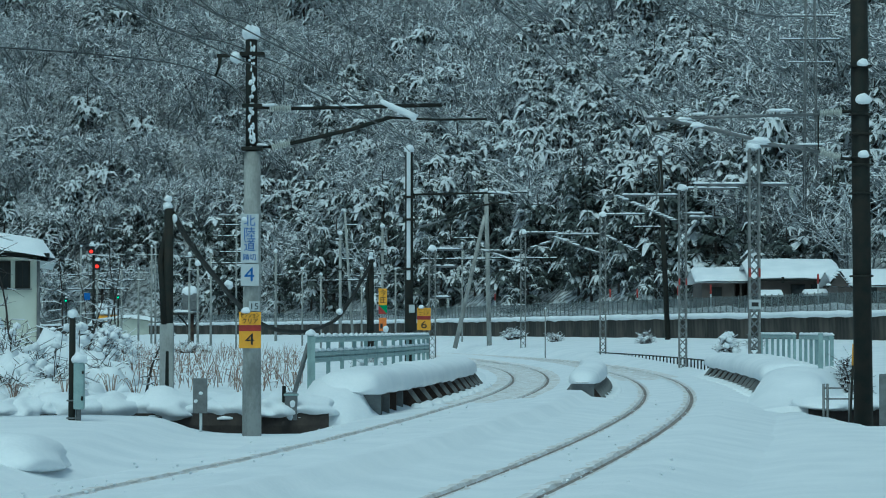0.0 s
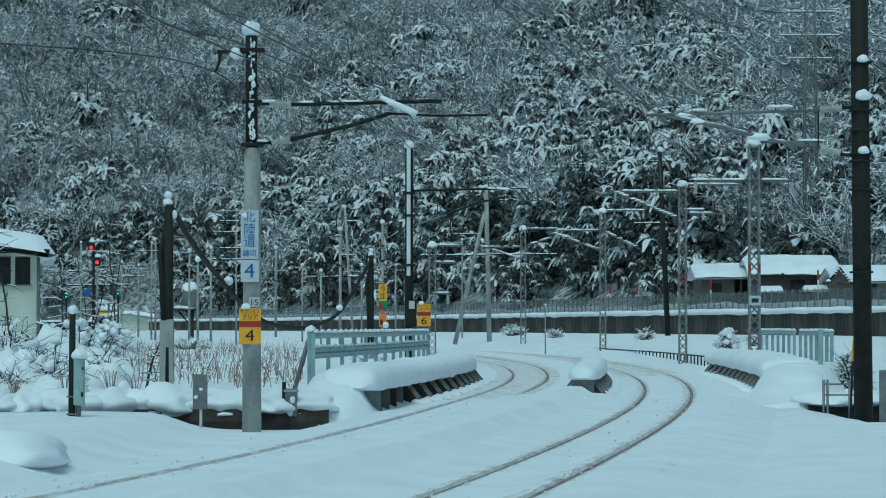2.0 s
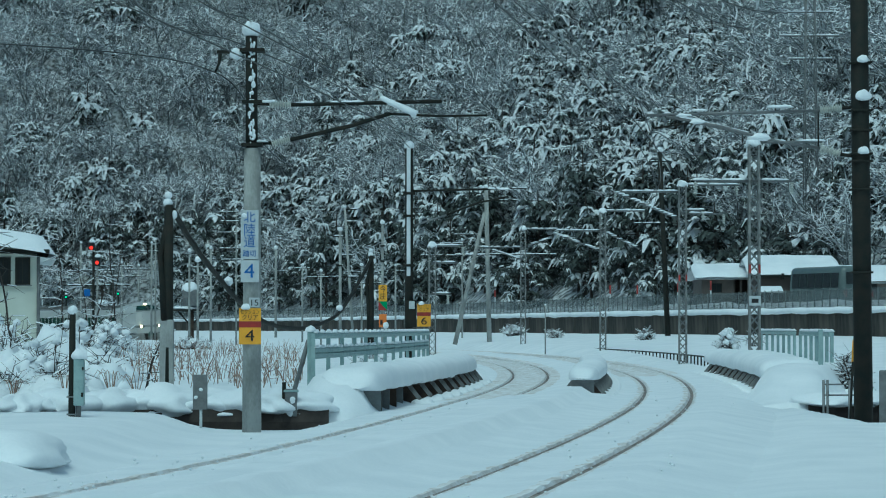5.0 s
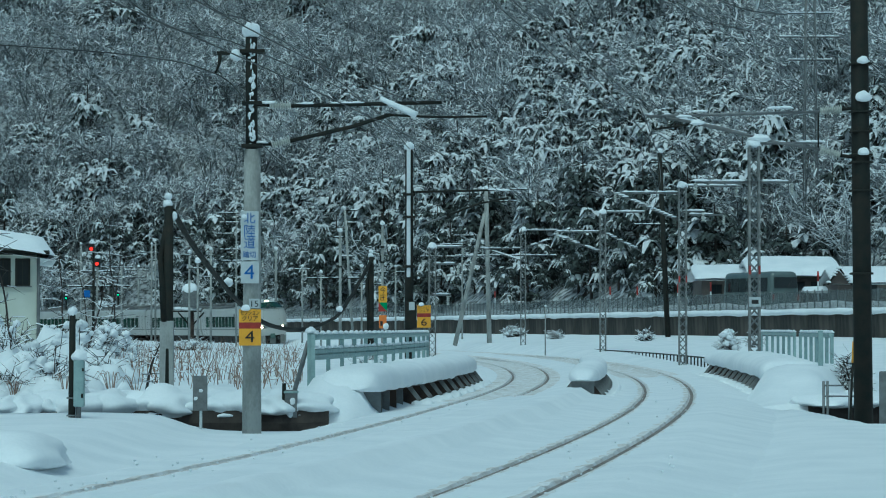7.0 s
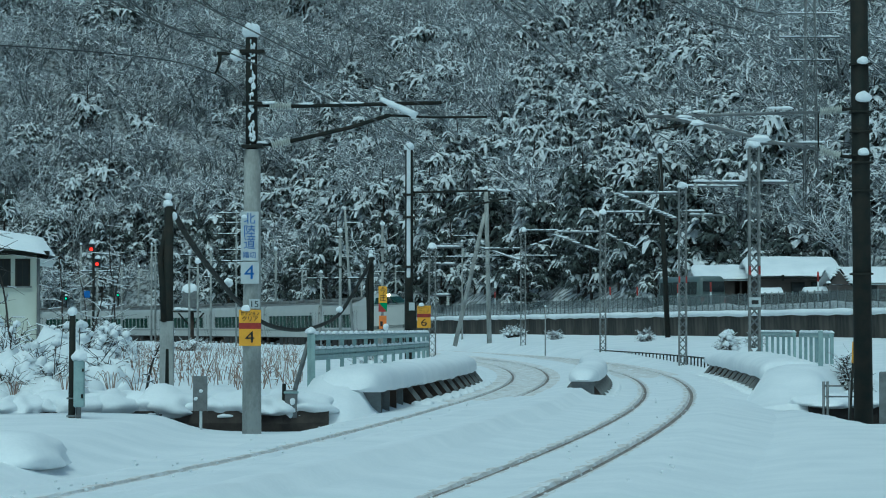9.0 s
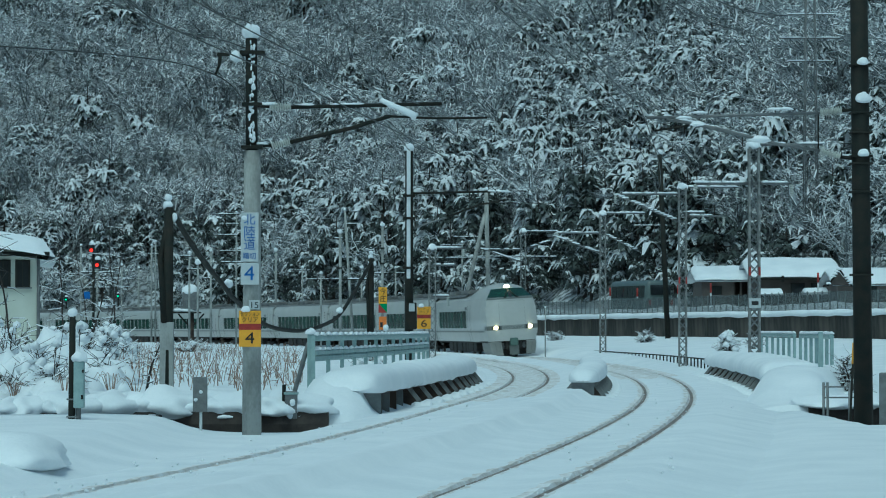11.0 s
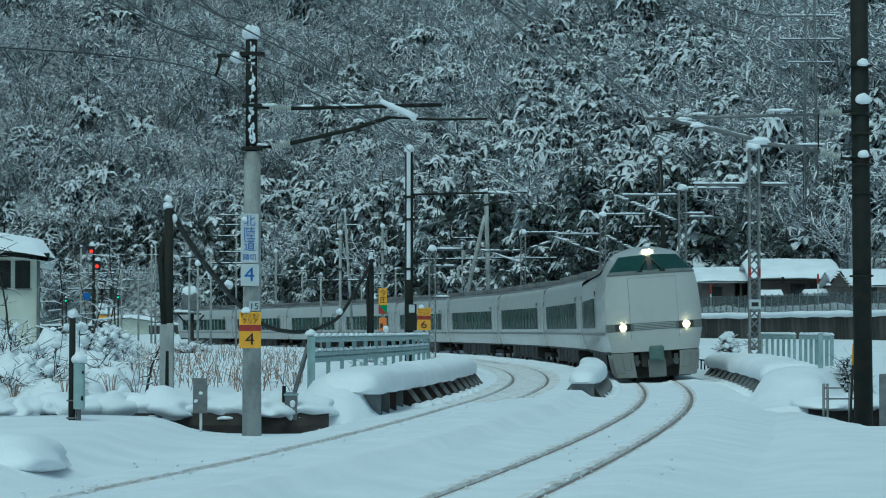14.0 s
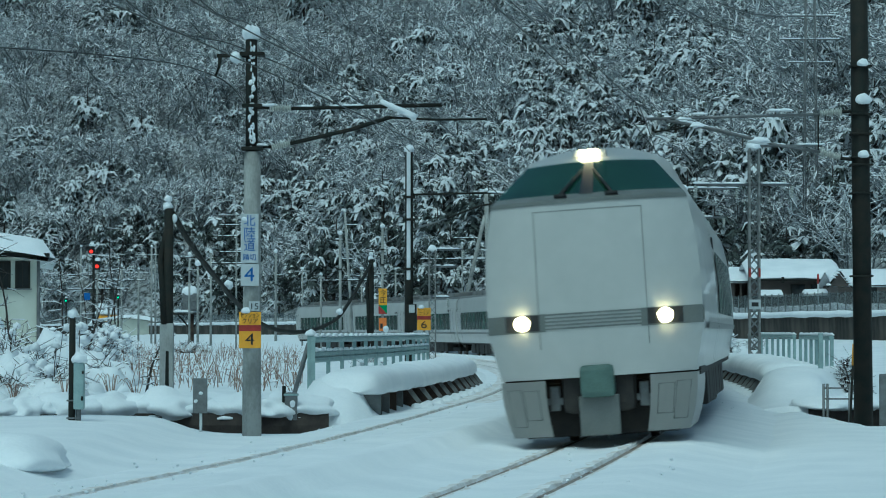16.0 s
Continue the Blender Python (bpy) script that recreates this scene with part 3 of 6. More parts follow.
def middle_car():
    car = thing("train_car", "white express train carriage with dark window band, running on snowy track", "train car", "train cars")
    L = 10.05
    bm = bmesh.new()
    for s in (-1, 1):
        side_sheet(bm, lambda z: -L, L, s)
    roof_sheet(bm, [(-L, 0, 3.6, 1), (L, 0, 3.6, 1)])
    for y, flip in ((-L, False), (L, True)):
        ring = [bm.verts.new((x, y, z)) for x, z in [(half_width(z), z) for z in (0.92, 1.5, 2.1, 2.7, 3.22)] + [(0.8, 3.5), (0, 3.6), (-0.8, 3.5)] +
                [(-half_width(z), z) for z in (3.22, 2.7, 2.1, 1.5, 0.92)]]
        bm.faces.new(ring[::-1] if flip else ring)
    part("body", bm, CAR_WHITE, car)
    bm = bmesh.new()
    roof_sheet(bm, [(-L + 0.1, 0, 3.62, 0.86), (L - 0.1, 0, 3.62, 0.86)], zt=3.44)
    part("roof", bm, CAR_ROOF, car)
    for y, ln in ((-5, 3.4), (1.5, 2.6), (6, 1.6)):
        part("roof_unit", box(0, y, 3.7, 1.7, ln, 0.26, 0.06), CAR_ROOF, car)
    bm = box(0, L + 0.25, 2.0, 2.3, 0.52, 2.5, 0.05)
    part("gangway", bm, UNDER, car)
    car_common(car, -L, L, (-L + 1.3, L - 1.3))
    for s in (-1, 1):
        windows(car, -L + 2.0, L - 2.0, 12, s)
    return car


def lead_car():
    """Leading car; y = 0 at the nose, the body runs back to y = 20.6."""
    car = thing("train_lead_car", "white express train front car with green windscreen and lit headlamps", "train car", "train cars")
    L = 20.6

    def nose_y(z):
        """How far back the face lies at the corner, by height."""
        return 0.42 + 0.10 * max(0, z - 1.6) + 0.07 * max(0.0, 1.6 - z)

    bm = bmesh.new()
    for s in (-1, 1):
        side_sheet(bm, nose_y, L, s, ns=10, nz=12, taper=lambda q: 1.0 - 0.035 * (1 - q) ** 8)
    # face: bowed in plan, leaning back a little
    nu, nz = 20, 16
    g = []
    for j in range(nz + 1):
        z = ZB + (ZT - ZB) * j / nz
        row = []
        for i in range(nu + 1):
            u = -1 + 2 * i / nu
            x = half_width(z) * 0.965 * u
            bow = abs(u) ** 2.6
            row.append(bm.verts.new((x, (nose_y(z) - 0.42) + 0.42 * bow, z)))
        g.append(row)
    for j in range(nz):
        for i in range(nu):
            f = bm.faces.new((g[j][i], g[j][i + 1], g[j + 1][i + 1], g[j + 1][i]))
            f.smooth = True
    bmesh.ops.remove_doubles(bm, verts=bm.verts, dist=0.004)
    part("body", bm, CAR_WHITE, car)
    y3 = nose_y(ZT) - 0.42
    WB, WG, ZG = half_width(ZT) * 0.965, 0.86, 3.74

    def loft(bm, rows):
        g = [[bm.verts.new(p) for p in r] for r in rows]
        for A, B in zip(g, g[1:]):
            for i in range(len(A) - 1):
                bm.faces.new((A[i], A[i + 1], B[i + 1], B[i])).smooth = True

    def glass(u, v):
        """Raked screen: wide and bowed below, narrower and straighter above."""
        return Vector(((WB + (WG - WB) * v) * u, y3 + 1.15 * v + (0.42 - 0.2 * v) * abs(u) ** 2.6, ZT + (ZG - ZT) * v + 0.03 * v * (1 - u * u)))

    def section(y, w, wt, zt, crown):
        """Roof section: sloping cheeks and an arched top."""
        cheek = [(w + (wt - w) * k / 5, ZT + (zt - ZT) * k / 5) for k in range(5)]
        arch = [(wt * math.cos(math.pi * k / 12), zt + (crown - zt) * (1 - math.cos(math.pi * k / 12) ** 2) ** 0.75) for k in range(13)]
        pts = cheek + arch + [(-x, z) for x, z in reversed(cheek)]
        return [(-x, y, z) for x, z in pts]

    bm = bmesh.new()
    loft(bm, [[glass(-1 + i / 12, j / 8) for i in range(25)] for j in range(9)])
    screen = part("windscreen", bm, GLASS_GREEN, car, "dark green raked windscreen")
    bm = bmesh.new()
    back = section(y3 + 2.3, WB * 1.01, 0.97, 3.80, 4.02)
    front = [glass(-1, k / 5) for k in range(5)] + [glass(-math.cos(math.pi * k / 12), 1.0) for k in range(13)] + [glass(1, k / 5) for k in range(4, -1, -1)]
    mid_row = [Vector(p) * 0.5 + Vector(q) * 0.5 for p, q in zip(front, back)]
    for k in range(5, 18):
        mid_row[k].z += 0.065 * (1 - ((k - 11) / 6) ** 2)
    loft(bm, [front, mid_row, back, section(y3 + 3.4, WB * 1.02, 1.0, 3.80, 4.08), section(y3 + 4.8, 1.31, 1.02, 3.74, 4.0), section(y3 + 6.2, 1.32, 1.02, 3.62, 3.84),
              section(y3 + 7.6, 1.32, 1.02, 3.47, 3.66), section(y3 + 8.6, 1.32, 1.02, 3.44, 3.6), section(L, 1.32, 1.02, 3.44, 3.6)])
    part("cab_roof", bm, CAR_WHITE, car)
    # dark strip along the foot of the screen and the pillar behind the wipers
    bm = bmesh.new()
    loft(bm, [[glass(-1 + i / 12, v) + Vector((0, -0.006, 0.004)) for i in range(25)] for v in (0.0, 0.13)])
    part("screen_foot", bm, CAR_GREY, screen)
    bm = bmesh.new()
    loft(bm, [[glass(u, v) + Vector((0, -0.008, 0.006)) for u in (-0.07, 0.07)] for v in (0.1, 0.5, 0.95)])
    part("pillar", bm, LAMP_HOUSING, screen)
    bm = bmesh.new()
    roof_sheet(bm, [(9.2, 0, 3.62, 0.86), (L - 0.1, 0, 3.62, 0.86)], zt=3.44)
    part("roof", bm, CAR_ROOF, car)
    for y, ln in ((11.5, 3.0), (16.5, 2.4)):
        part("roof_unit", box(0, y, 3.7, 1.7, ln, 0.26, 0.06), CAR_ROOF, car)
    # grey frame under the windscreen
    bm = bmesh.new()
    vs = []
    for i in range(25):
        u = -1 + i / 12
        for z, o in ((3.17, 0.012), (ZT + 0.004, 0.012)):
            vs.append(bm.verts.new((half_width(z) * 0.967 * u, nose_y(z) - 0.42 - o + 0.42 * abs(u) ** 2.6, z)))
    for i in range(24):
        bm.faces.new((vs[2 * i], vs[2 * i + 2], vs[2 * i + 3], vs[2 * i + 1]))
    part("windscreen_frame", bm, CAR_GREY, car)
    # wipers
    for s in (-1, 1):
        bm = tube([glass(s * 0.27, 0.08) + Vector((0, -0.04, 0.02)), glass(s * 0.08, 0.72) + Vector((0, -0.04, 0.02))], 0.024, 0.018, 6)
        add_tube(bm, [glass(s * 0.33, 0.06) + Vector((0, -0.04, 0.02)), glass(s * 0.2, 0.06) + Vector((0, -0.04, 0.02))], 0.028, 0.028, 6)
        part("wiper", bm, BLACK, car)
    # top lamp
    part("top_headlamp", box(0, y3 + 1.30, 3.875, 0.27, 0.06, 0.12, 0.03), LAMP, car, "glowing warm top headlamp")
    part("top_lamp_housing", box(0, y3 + 1.56, 3.865, 0.46, 0.46, 0.17, 0.06), CAR_WHITE, car)
    # lower lamp band with grille
    bm = bmesh.new()

    def band(u0, u1, z0, z1, o, n=8):
        vs = []
        for i in range(n + 1):
            u = u0 + (u1 - u0) * i / n
            for z in (z0, z1):
                vs.append(bm.verts.new((half_width(z) * 0.967 * u, nose_y(z) - 0.42 - o + 0.42 * abs(u) ** 2.6, z)))
        for i in range(n):
            bm.faces.new((vs[2 * i], vs[2 * i + 2], vs[2 * i + 3], vs[2 * i + 1]))

    band(-1, -0.44, 1.53, 1.76, 0.006)
    part("lamp_band", bm, CAR_GREY, car)
    bm = bmesh.new()
    band(0.44, 1, 1.53, 1.76, 0.006)
    part("lamp_band", bm, CAR_GREY, car)
    for k in range(5):
        bm = bmesh.new()
        band(-0.44, 0.44, 1.55 + k * 0.046, 1.572 + k * 0.046, 0.012)
        part("grille_slat", bm, CAR_GREY, car)
    for s in (-1, 1):
        bm = bmesh.new()
        band(s * 0.5 if s > 0 else -0.82, s * 0.82 if s > 0 else -0.5, 1.55, 1.75, 0.012, 6)
        part("lamp_housing", bm, LAMP_HOUSING, car)
        bm = bmesh.new()
        bmesh.ops.create_cone(bm, cap_ends=True, segments=20, radius1=0.10, radius2=0.10, depth=0.05,
                              matrix=Matrix.Translation((s * 0.925, 0.42 * 0.66 ** 2.6 - 0.03, 1.65)) @ Matrix.Rotation(math.pi / 2, 4, "X"))
        part("headlamp", bm, LAMP, car, "glowing warm headlamp")
        # side end of the lamp band
        bm = bmesh.new()
        vs = [bm.verts.new((s * (half_width(z) * 0.967 + 0.006), y, z)) for y in (0.5, 1.15) for z in (1.55, 1.75)]
        q = (vs[0], vs[2], vs[3], vs[1])
        bm.faces.new(q if s > 0 else q[::-1])
        part("side_lamp_band", bm, CAR_GREY, car)
        # skirt panels beside the coupler
        bm = bmesh.new()
        g = []
        for j in range(6):
            z = 0.9 - 0.72 * j / 5
            row = []
            for i in range(7):
                u = 0.52 + 0.46 * i / 6
                row.append(bm.verts.new((s * u * (1.30 - 0.14 * (j / 5) ** 2), 0.10 + 0.35 * u ** 3 - 0.09 * j / 5, z)))
            row.append(bm.verts.new((s * (1.30 - 0.14 * (j / 5) ** 2), 3.0, z)))
            g.append(row)
        for j in range(5):
            for i in range(7):
                q = (g[j][i], g[j][i + 1], g[j + 1][i + 1], g[j + 1][i])
                bm.faces.new(q[::-1] if s > 0 else q)
        bmesh.ops.solidify(bm, geom=bm.faces[:], thickness=0.03)
        sk = part("skirt", bm, CAR_WHITE, car)
        for u0, u1, z0, z1 in ((0.60, 0.76, 0.40, 0.78), (0.78, 0.92, 0.32, 0.80)):
            skin = lambda u, z: (s * u * (1.30 - 0.14 * ((0.9 - z) / 0.72) ** 2), 0.10 + 0.35 * u ** 3 - 0.09 * (0.9 - z) / 0.72 - 0.004, z)
            ring = [skin(u0, z0), skin(u1, z0), skin(u1, z1), skin(u0, z1), skin(u0, z0)]
            part("access_hatch", tube(ring, 0.005, 0.005, 4), CAR_GREY, sk)
    # door outline on the face
    for a, b in (((-0.70, 1.3), (-0.70, 3.08)), ((-0.70, 3.08), (0.70, 3.08)), ((0.70, 3.08), (0.70, 1.3))):
        f = lambda x, z: nose_y(z) - 0.42 + 0.42 * abs(x / (half_width(z) * 0.965)) ** 2.6 - 0.002
        n = 10
        pts = [(a[0] + (b[0] - a[0]) * i / n, a[1] + (b[1] - a[1]) * i / n) for i in range(n + 1)]
        part("panel_joint", tube([(x, f(x, z), z) for x, z in pts], 0.0045, 0.0045, 5), CAR_GREY, car)
    # coupler, buffer beam, plough
    bm = box(0, 0.45, 0.75, 0.95, 0.5, 0.6, 0.12)
    add_box(bm, 0, 0.75, 0.5, 2.0, 0.3, 0.7, 0.03)
    part("coupler_recess", bm, UNDER, car)
    part("coupler_cover", box(0, 0.12, 0.86, 0.44, 0.3, 0.42, 0.07), COUPLER, car, "faded teal coupler cover")
    part("step_bar", box(0, 0.42, 0.62, 1.4, 0.12, 0.09, 0.02), STEEL_GREY, car)
    part("plough_plate", box(0, 0.16, 0.42, 0.52, 0.06, 0.52, 0.02), CAR_GREY, car)
    for s in (-1, 1):
        part("air_hose_bracket", box(s * 0.58, 0.4, 0.66, 0.13, 0.1, 0.32, 0.02), STEEL_GREY, car)
    car_common(car, 0.9, L, (6.4, L - 1.3))
    for s in (-1, 1):
        windows(car, 7.4, L - 2.0, 9, s)
    part("gangway", box(0, L + 0.25, 2.0, 2.3, 0.52, 2.5, 0.05), UNDER, car)
    return car


LEAD = lead_car()
CARS = [middle_car()]
for _ in range(7):
    CARS.append(copy_thing(CARS[0], Matrix.Identity(4)))

# ---- running table along the line: arc length by y ----
ARC_Y = np.arange(-60.0, 900.0, 0.5)
ARC_S = np.concatenate([[0], np.cumsum(np.hypot(np.diff(ARC_Y), np.diff(xt(ARC_Y))))])


def on_line(s, off=0.0):
    """Pose on the outer track at arc length s; local y points up the line, away from the eye."""
    y = float(np.interp(s, ARC_S, ARC_Y))
    k = slope_t(y)
    p = beside(y, off)
    return Matrix.Translation(p) @ Matrix.Rotation(math.atan2(-k, 1.0), 4, "Z") @ Matrix.Rotation(-math.atan(CANT), 4, "Y")


def chord(s, a, b):
    """Pose of a car whose bogies stand a and b beyond s."""
    p, q = on_line(s + a), on_line(s + b)
    d = (q.translation - p.translation).normalized()
    m = Matrix.Rotation(math.atan2(-d.x, d.y), 4, "Z") @ Matrix.Rotation(-math.atan(CANT), 4, "Y")
    return Matrix.Translation(p.translation - d * a) @ m


S16 = float(np.interp(34.75, ARC_Y, ARC_S))
SPEED = 22.3


def motions():
    all_motions()
    times = [i * 0.5 for i in range(33)]
    walk(LEAD, [(t, chord(S16 + SPEED * (16 - t), 3.4, 17.4)) for t in times])
    for i, c in enumerate(CARS):
        s0 = 20.6 + 0.5 + 20.6 * i + 10.05
        walk(c, [(t, chord(S16 + s0 + SPEED * (16 - t), -7.0, 7.0)) for t in times])


# ---- bridge: plate girders, gussets, walkway rails ----
def girder(y0, y1, off, gusset_sides, label, snow_w, shift, gap, start=0.5, deep=0.42):
    """Plate girder along the line with sloping gussets and a thick bolster of snow on top."""
    root = thing("bridge_girder", label, "bridge girder", "bridge girders")
    ys = np.arange(y0, y1 + 0.01, 0.5)
    prof = [(-0.06, -1.6), (-0.06, 0.30), (-0.22, 0.30), (-0.22, 0.36), (0.22, 0.36), (0.22, 0.30), (0.06, 0.30), (0.06, -1.6)]
    co = [beside(float(y), off + a, b) for y in ys for a, b in prof]
    web = quick_mesh("web", np.array(co), grid_faces(len(ys), len(prof)), [RUST], None, smooth=False)
    web.parent = root
    a = beside(y0, off)
    part("end_plate", box(0, 0, -0.62, 0.5, 0.06, 1.96, 0.01, Matrix.Translation(a)), STEEL_GREY, root)
    shared, y, i = {}, y0 + start, 0
    while y < y1:
        here = Matrix.Translation(beside(y, off)) @ Matrix.Rotation(math.atan2(-slope_t(y), 1), 4, "Z")
        for s in gusset_sides:
            if s not in shared:
                bm = bmesh.new()
                pr = [(0.06, 0.28), (0.2, 0.28), (0.6, -0.22), (0.6, -0.36), (0.06, -0.36)]
                lo = [bm.verts.new((s * u, -0.02, z)) for u, z in pr]
                hi = [bm.verts.new((s * u, 0.02, z)) for u, z in pr]
                bm.faces.new(lo)
                bm.faces.new(hi[::-1])
                for k in range(5):
                    bm.faces.new((lo[k], hi[k], hi[(k + 1) % 5], lo[(k + 1) % 5]))
                bmesh.ops.recalc_face_normals(bm, faces=bm.faces[:])
                g = part("gusset", bm, RUST, root)
                p, e = Vector((s * 0.2, 0, 0.29)), Vector((s * 0.62, 0, -0.24))
                mm = Matrix.Translation((p + e) / 2) @ (e - p).to_track_quat("Z", "Y").to_matrix().to_4x4()
                fl = part("flange", box(0, 0, 0, 0.035, 0.16, (e - p).length, 0.0, mm), FLANGE, g)
                sn = part("snow_foot", blob((s * 0.52, -0.1, -0.20), 0.26, 0.32, 0.24, 3, 0.5, 3, 0.5), SNOW, g, smooth=True)
                shared[s] = (g.data, fl.data, sn.data)
            else:
                g = new("gusset", shared[s][0])
                g.parent = root
                for nm, dt in zip(("flange", "snow_foot"), shared[s][1:]):
                    new(nm, dt).parent = g
            g.matrix_basis = here
        y += gap
    # upright stiffeners and a bearing block before the first gusset
    if start > 1:
        for k in range(4):
            p = beside(y0 + 0.35 + k * 1.1, off + 0.14 * gusset_sides[0])
            part("stiffener", box(0, 0, -0.3, 0.16, 0.05 if k % 2 else 0.12, 1.18, 0.01, Matrix.Translation(p)), STEEL_GREY if k % 2 else RUST, root)
        p = beside(y0 + 1.0, off + 0.1 * gusset_sides[0])
        part("bearing_block", box(0, 0, -0.66, 0.5, 0.9, 0.9, 0.04, Matrix.Translation(p)), CONCRETE, root)
    # snow on top
    n = 17
    ys = np.arange(y0 - (0.9 if deep > 0.3 else 0.25), y1 + 0.36, 0.16)
    co = []
    for y in ys:
        e = math.sqrt(1 - (1 - min(1.0, min(y - ys[0], ys[-1] - y) / 0.6)) ** 2)
        wv = noise.noise(Vector((y * 0.45, off, 1.5)))
        wv2 = noise.noise(Vector((y * 1.5, off, 7.5)))
        wv3 = noise.noise(Vector((y * 3.6, off, 2.5)))
        for k in [*range(n - 1), 0]:
            a = math.pi * (-0.12 + 1.24 * k / (n - 2))
            ca, h = -math.cos(a), math.sin(a)
            x = shift + math.copysign(abs(ca) ** 0.75, ca) * (snow_w + 0.05 * wv + 0.05 * wv2 + 0.02 * wv3) * (0.45 + 0.55 * e)
            lump = 0.04 * noise.noise(Vector((y * 1.1, x * 2.2, off)))
            z = 0.37 + (deep + 0.07 * wv + lump) * e * (h ** 0.6 if h > 0 else h * 0.3) + (0.02 * wv3 if h > 0.3 else 0.05 * wv2 + 0.03 * wv3)
            co.append(beside(float(y), off + x, z))
    quick_mesh("snow_bolster", np.array(co), grid_faces(len(ys), n), [SNOW]).parent = root
    return root


girder(50.5, 76.0, LEFT_OFF - 1.75, (1,), "rusty plate girder with sloping gussets under a thick bolster of snow", 0.62, -0.28, 2.3, 4.6)
girder(59.5, 84.0, -1.85, (1, -1), "weathered plate girder between the tracks capped with snow", 0.33, 0.0, 2.2, 0.5, 0.29)
girder(63.5, 90.0, 2.45, (-1,), "grey-green plate girder with gussets under heavy snow", 0.75, 0.42, 2.2)


def hand_rail(y0, y1, off, step, beam, label, pickets):
    """Painted steel walkway railing that follows the line."""
    root = thing("bridge_railing", label, "railing", "bridge railings")
    ys = list(np.arange(y0, y1 + 0.01, 0.8))
    for z, r in ((1.34, 0.06),) + (((0.62, 0.03),) if not beam else ()):
        part("rail_bar", tube([beside(float(y), off, z) for y in ys], r, r, 8), TEAL, root)
    bm = bmesh.new()
    for i, (a, b) in enumerate(zip(ys, ys[1:])):
        add_blob(bm, beside((a + b) / 2, off, 1.40), 0.06, 0.46, 0.06, i, 0.3, 2)
    tagged(part("snow_line", bm, SNOW, root), kind="stuff")
    if beam:
        prof = [(0.0, 0.90), (0.035, 0.93), (0.035, 0.99), (0.0, 1.01), (0.035, 1.03), (0.035, 1.09), (0.0, 1.12)]
        co = [beside(float(y), off + a, b) for y in ys for a, b in prof]
        quick_mesh("guard_beam", np.array(co), grid_faces(len(ys), len(prof)), [TEAL], None, smooth=False).parent = root
        bm = bmesh.new()
        for i, (a, b) in enumerate(zip(ys, ys[1:])):
            add_blob(bm, beside((a + b) / 2, off, 1.12), 0.05, 0.45, 0.05, i + 50, 0.3, 2)
        tagged(part("snow_line", bm, SNOW, root), kind="stuff")
    y, i = y0, 0
    while y <= y1:
        p = beside(y, off)
        part("post", box(p.x, p.y, 0.45, 0.08, 0.08, 1.85, 0.01), TEAL, root)
        if pickets:
            for k in range(1, pickets):
                q = beside(y + step * k / pickets, off)
                if q.y < y1:
                    part("picket", box(q.x, q.y, 0.98, 0.05, 0.05, 0.76, 0.0), TEAL, root)
        y += step
    return root


hand_rail(50.2, 75.0, LEFT_OFF - 2.75, 1.9, True, "pale teal steel walkway railing edged with snow", 0)
hand_rail(62.5, 74.0, 3.75, 1.9, False, "pale teal picket railing with a snow-topped bar", 0)
hand_rail(76.0, 88.0, 3.75, 1.9, False, "pale teal picket railing standing behind snow", 0)


def stanchion():
    root = thing("railing_end_post", "pale teal end post with a sloping brace", "post")
    part("post", box(-2.49, 51, 0.55, 0.12, 0.1, 1.75, 0.015), TEAL, root)
    part("brace", tube([(-2.53, 51, 1.25), (-2.86, 51.4, 0.15)], 0.045, 0.045, 6), STEEL_GREY, root)
    part("snow", blob((-2.49, 51, 1.43), 0.1, 0.1, 0.1, 4), SNOW, root)


stanchion()


# ---- poles ----
def snow_ball(parent, p, r, seed=1, sy=1.0, flat=0.8):
    return part("snow_cap", blob(p, r, r * sy, r, seed, 0.2, 3, flat), SNOW, parent, smooth=True)


def insulator(parent, a, b, r=0.075, n=9):
    """Ribbed porcelain rod between two points."""
    a, b = Vector(a), Vector(b)
    d = b - a
    turn = Matrix.Translation(a) @ d.to_track_quat("Z", "Y").to_matrix().to_4x4()
    bm, rings = bmesh.new(), []
    for i in range(n):
        for u, k in ((0.05, 0.45), (0.2, 1.0), (0.45, 0.9), (0.75, 0.45)):
            h = d.length * (i + u) / n
            rings.append([bm.verts.new(turn @ Vector((r * k * math.cos(j * math.tau / 12), r * k * math.sin(j * math.tau / 12), h))) for j in range(12)])
    for A, B in zip(rings, rings[1:]):
        for j in range(12):
            bm.faces.new((A[j], A[(j + 1) % 12], B[(j + 1) % 12], B[j]))
    bm.faces.new(rings[0][::-1])
    bm.faces.new(rings[-1])
    return part("insulator", bm, INSUL, parent)


def snow_strip(parent, a, b, r, seed=0, h=0.6):
    """Snow lying along a bar, uneven and broken."""
    a, b = Vector(a), Vector(b)
    n = max(3, int((b - a).length / 0.16))
    bm = bmesh.new()
    for i in range(n):
        k = noise.noise(Vector((i * 0.6, seed, 2.2)))
        if k > -0.12:
            p = a + (b - a) * ((i + 0.5) / n)
            add_blob(bm, p + Vector((0, 0, r * 0.6)), r * 1.1 + 0.1 * (b - a).normalized().x ** 2, r * 1.3, r * h * (1.3 + k), i + seed, 0.25, 2)
    return tagged(part("snow_strip", bm, SNOW, parent), kind="stuff")


FONT_BOX = {}


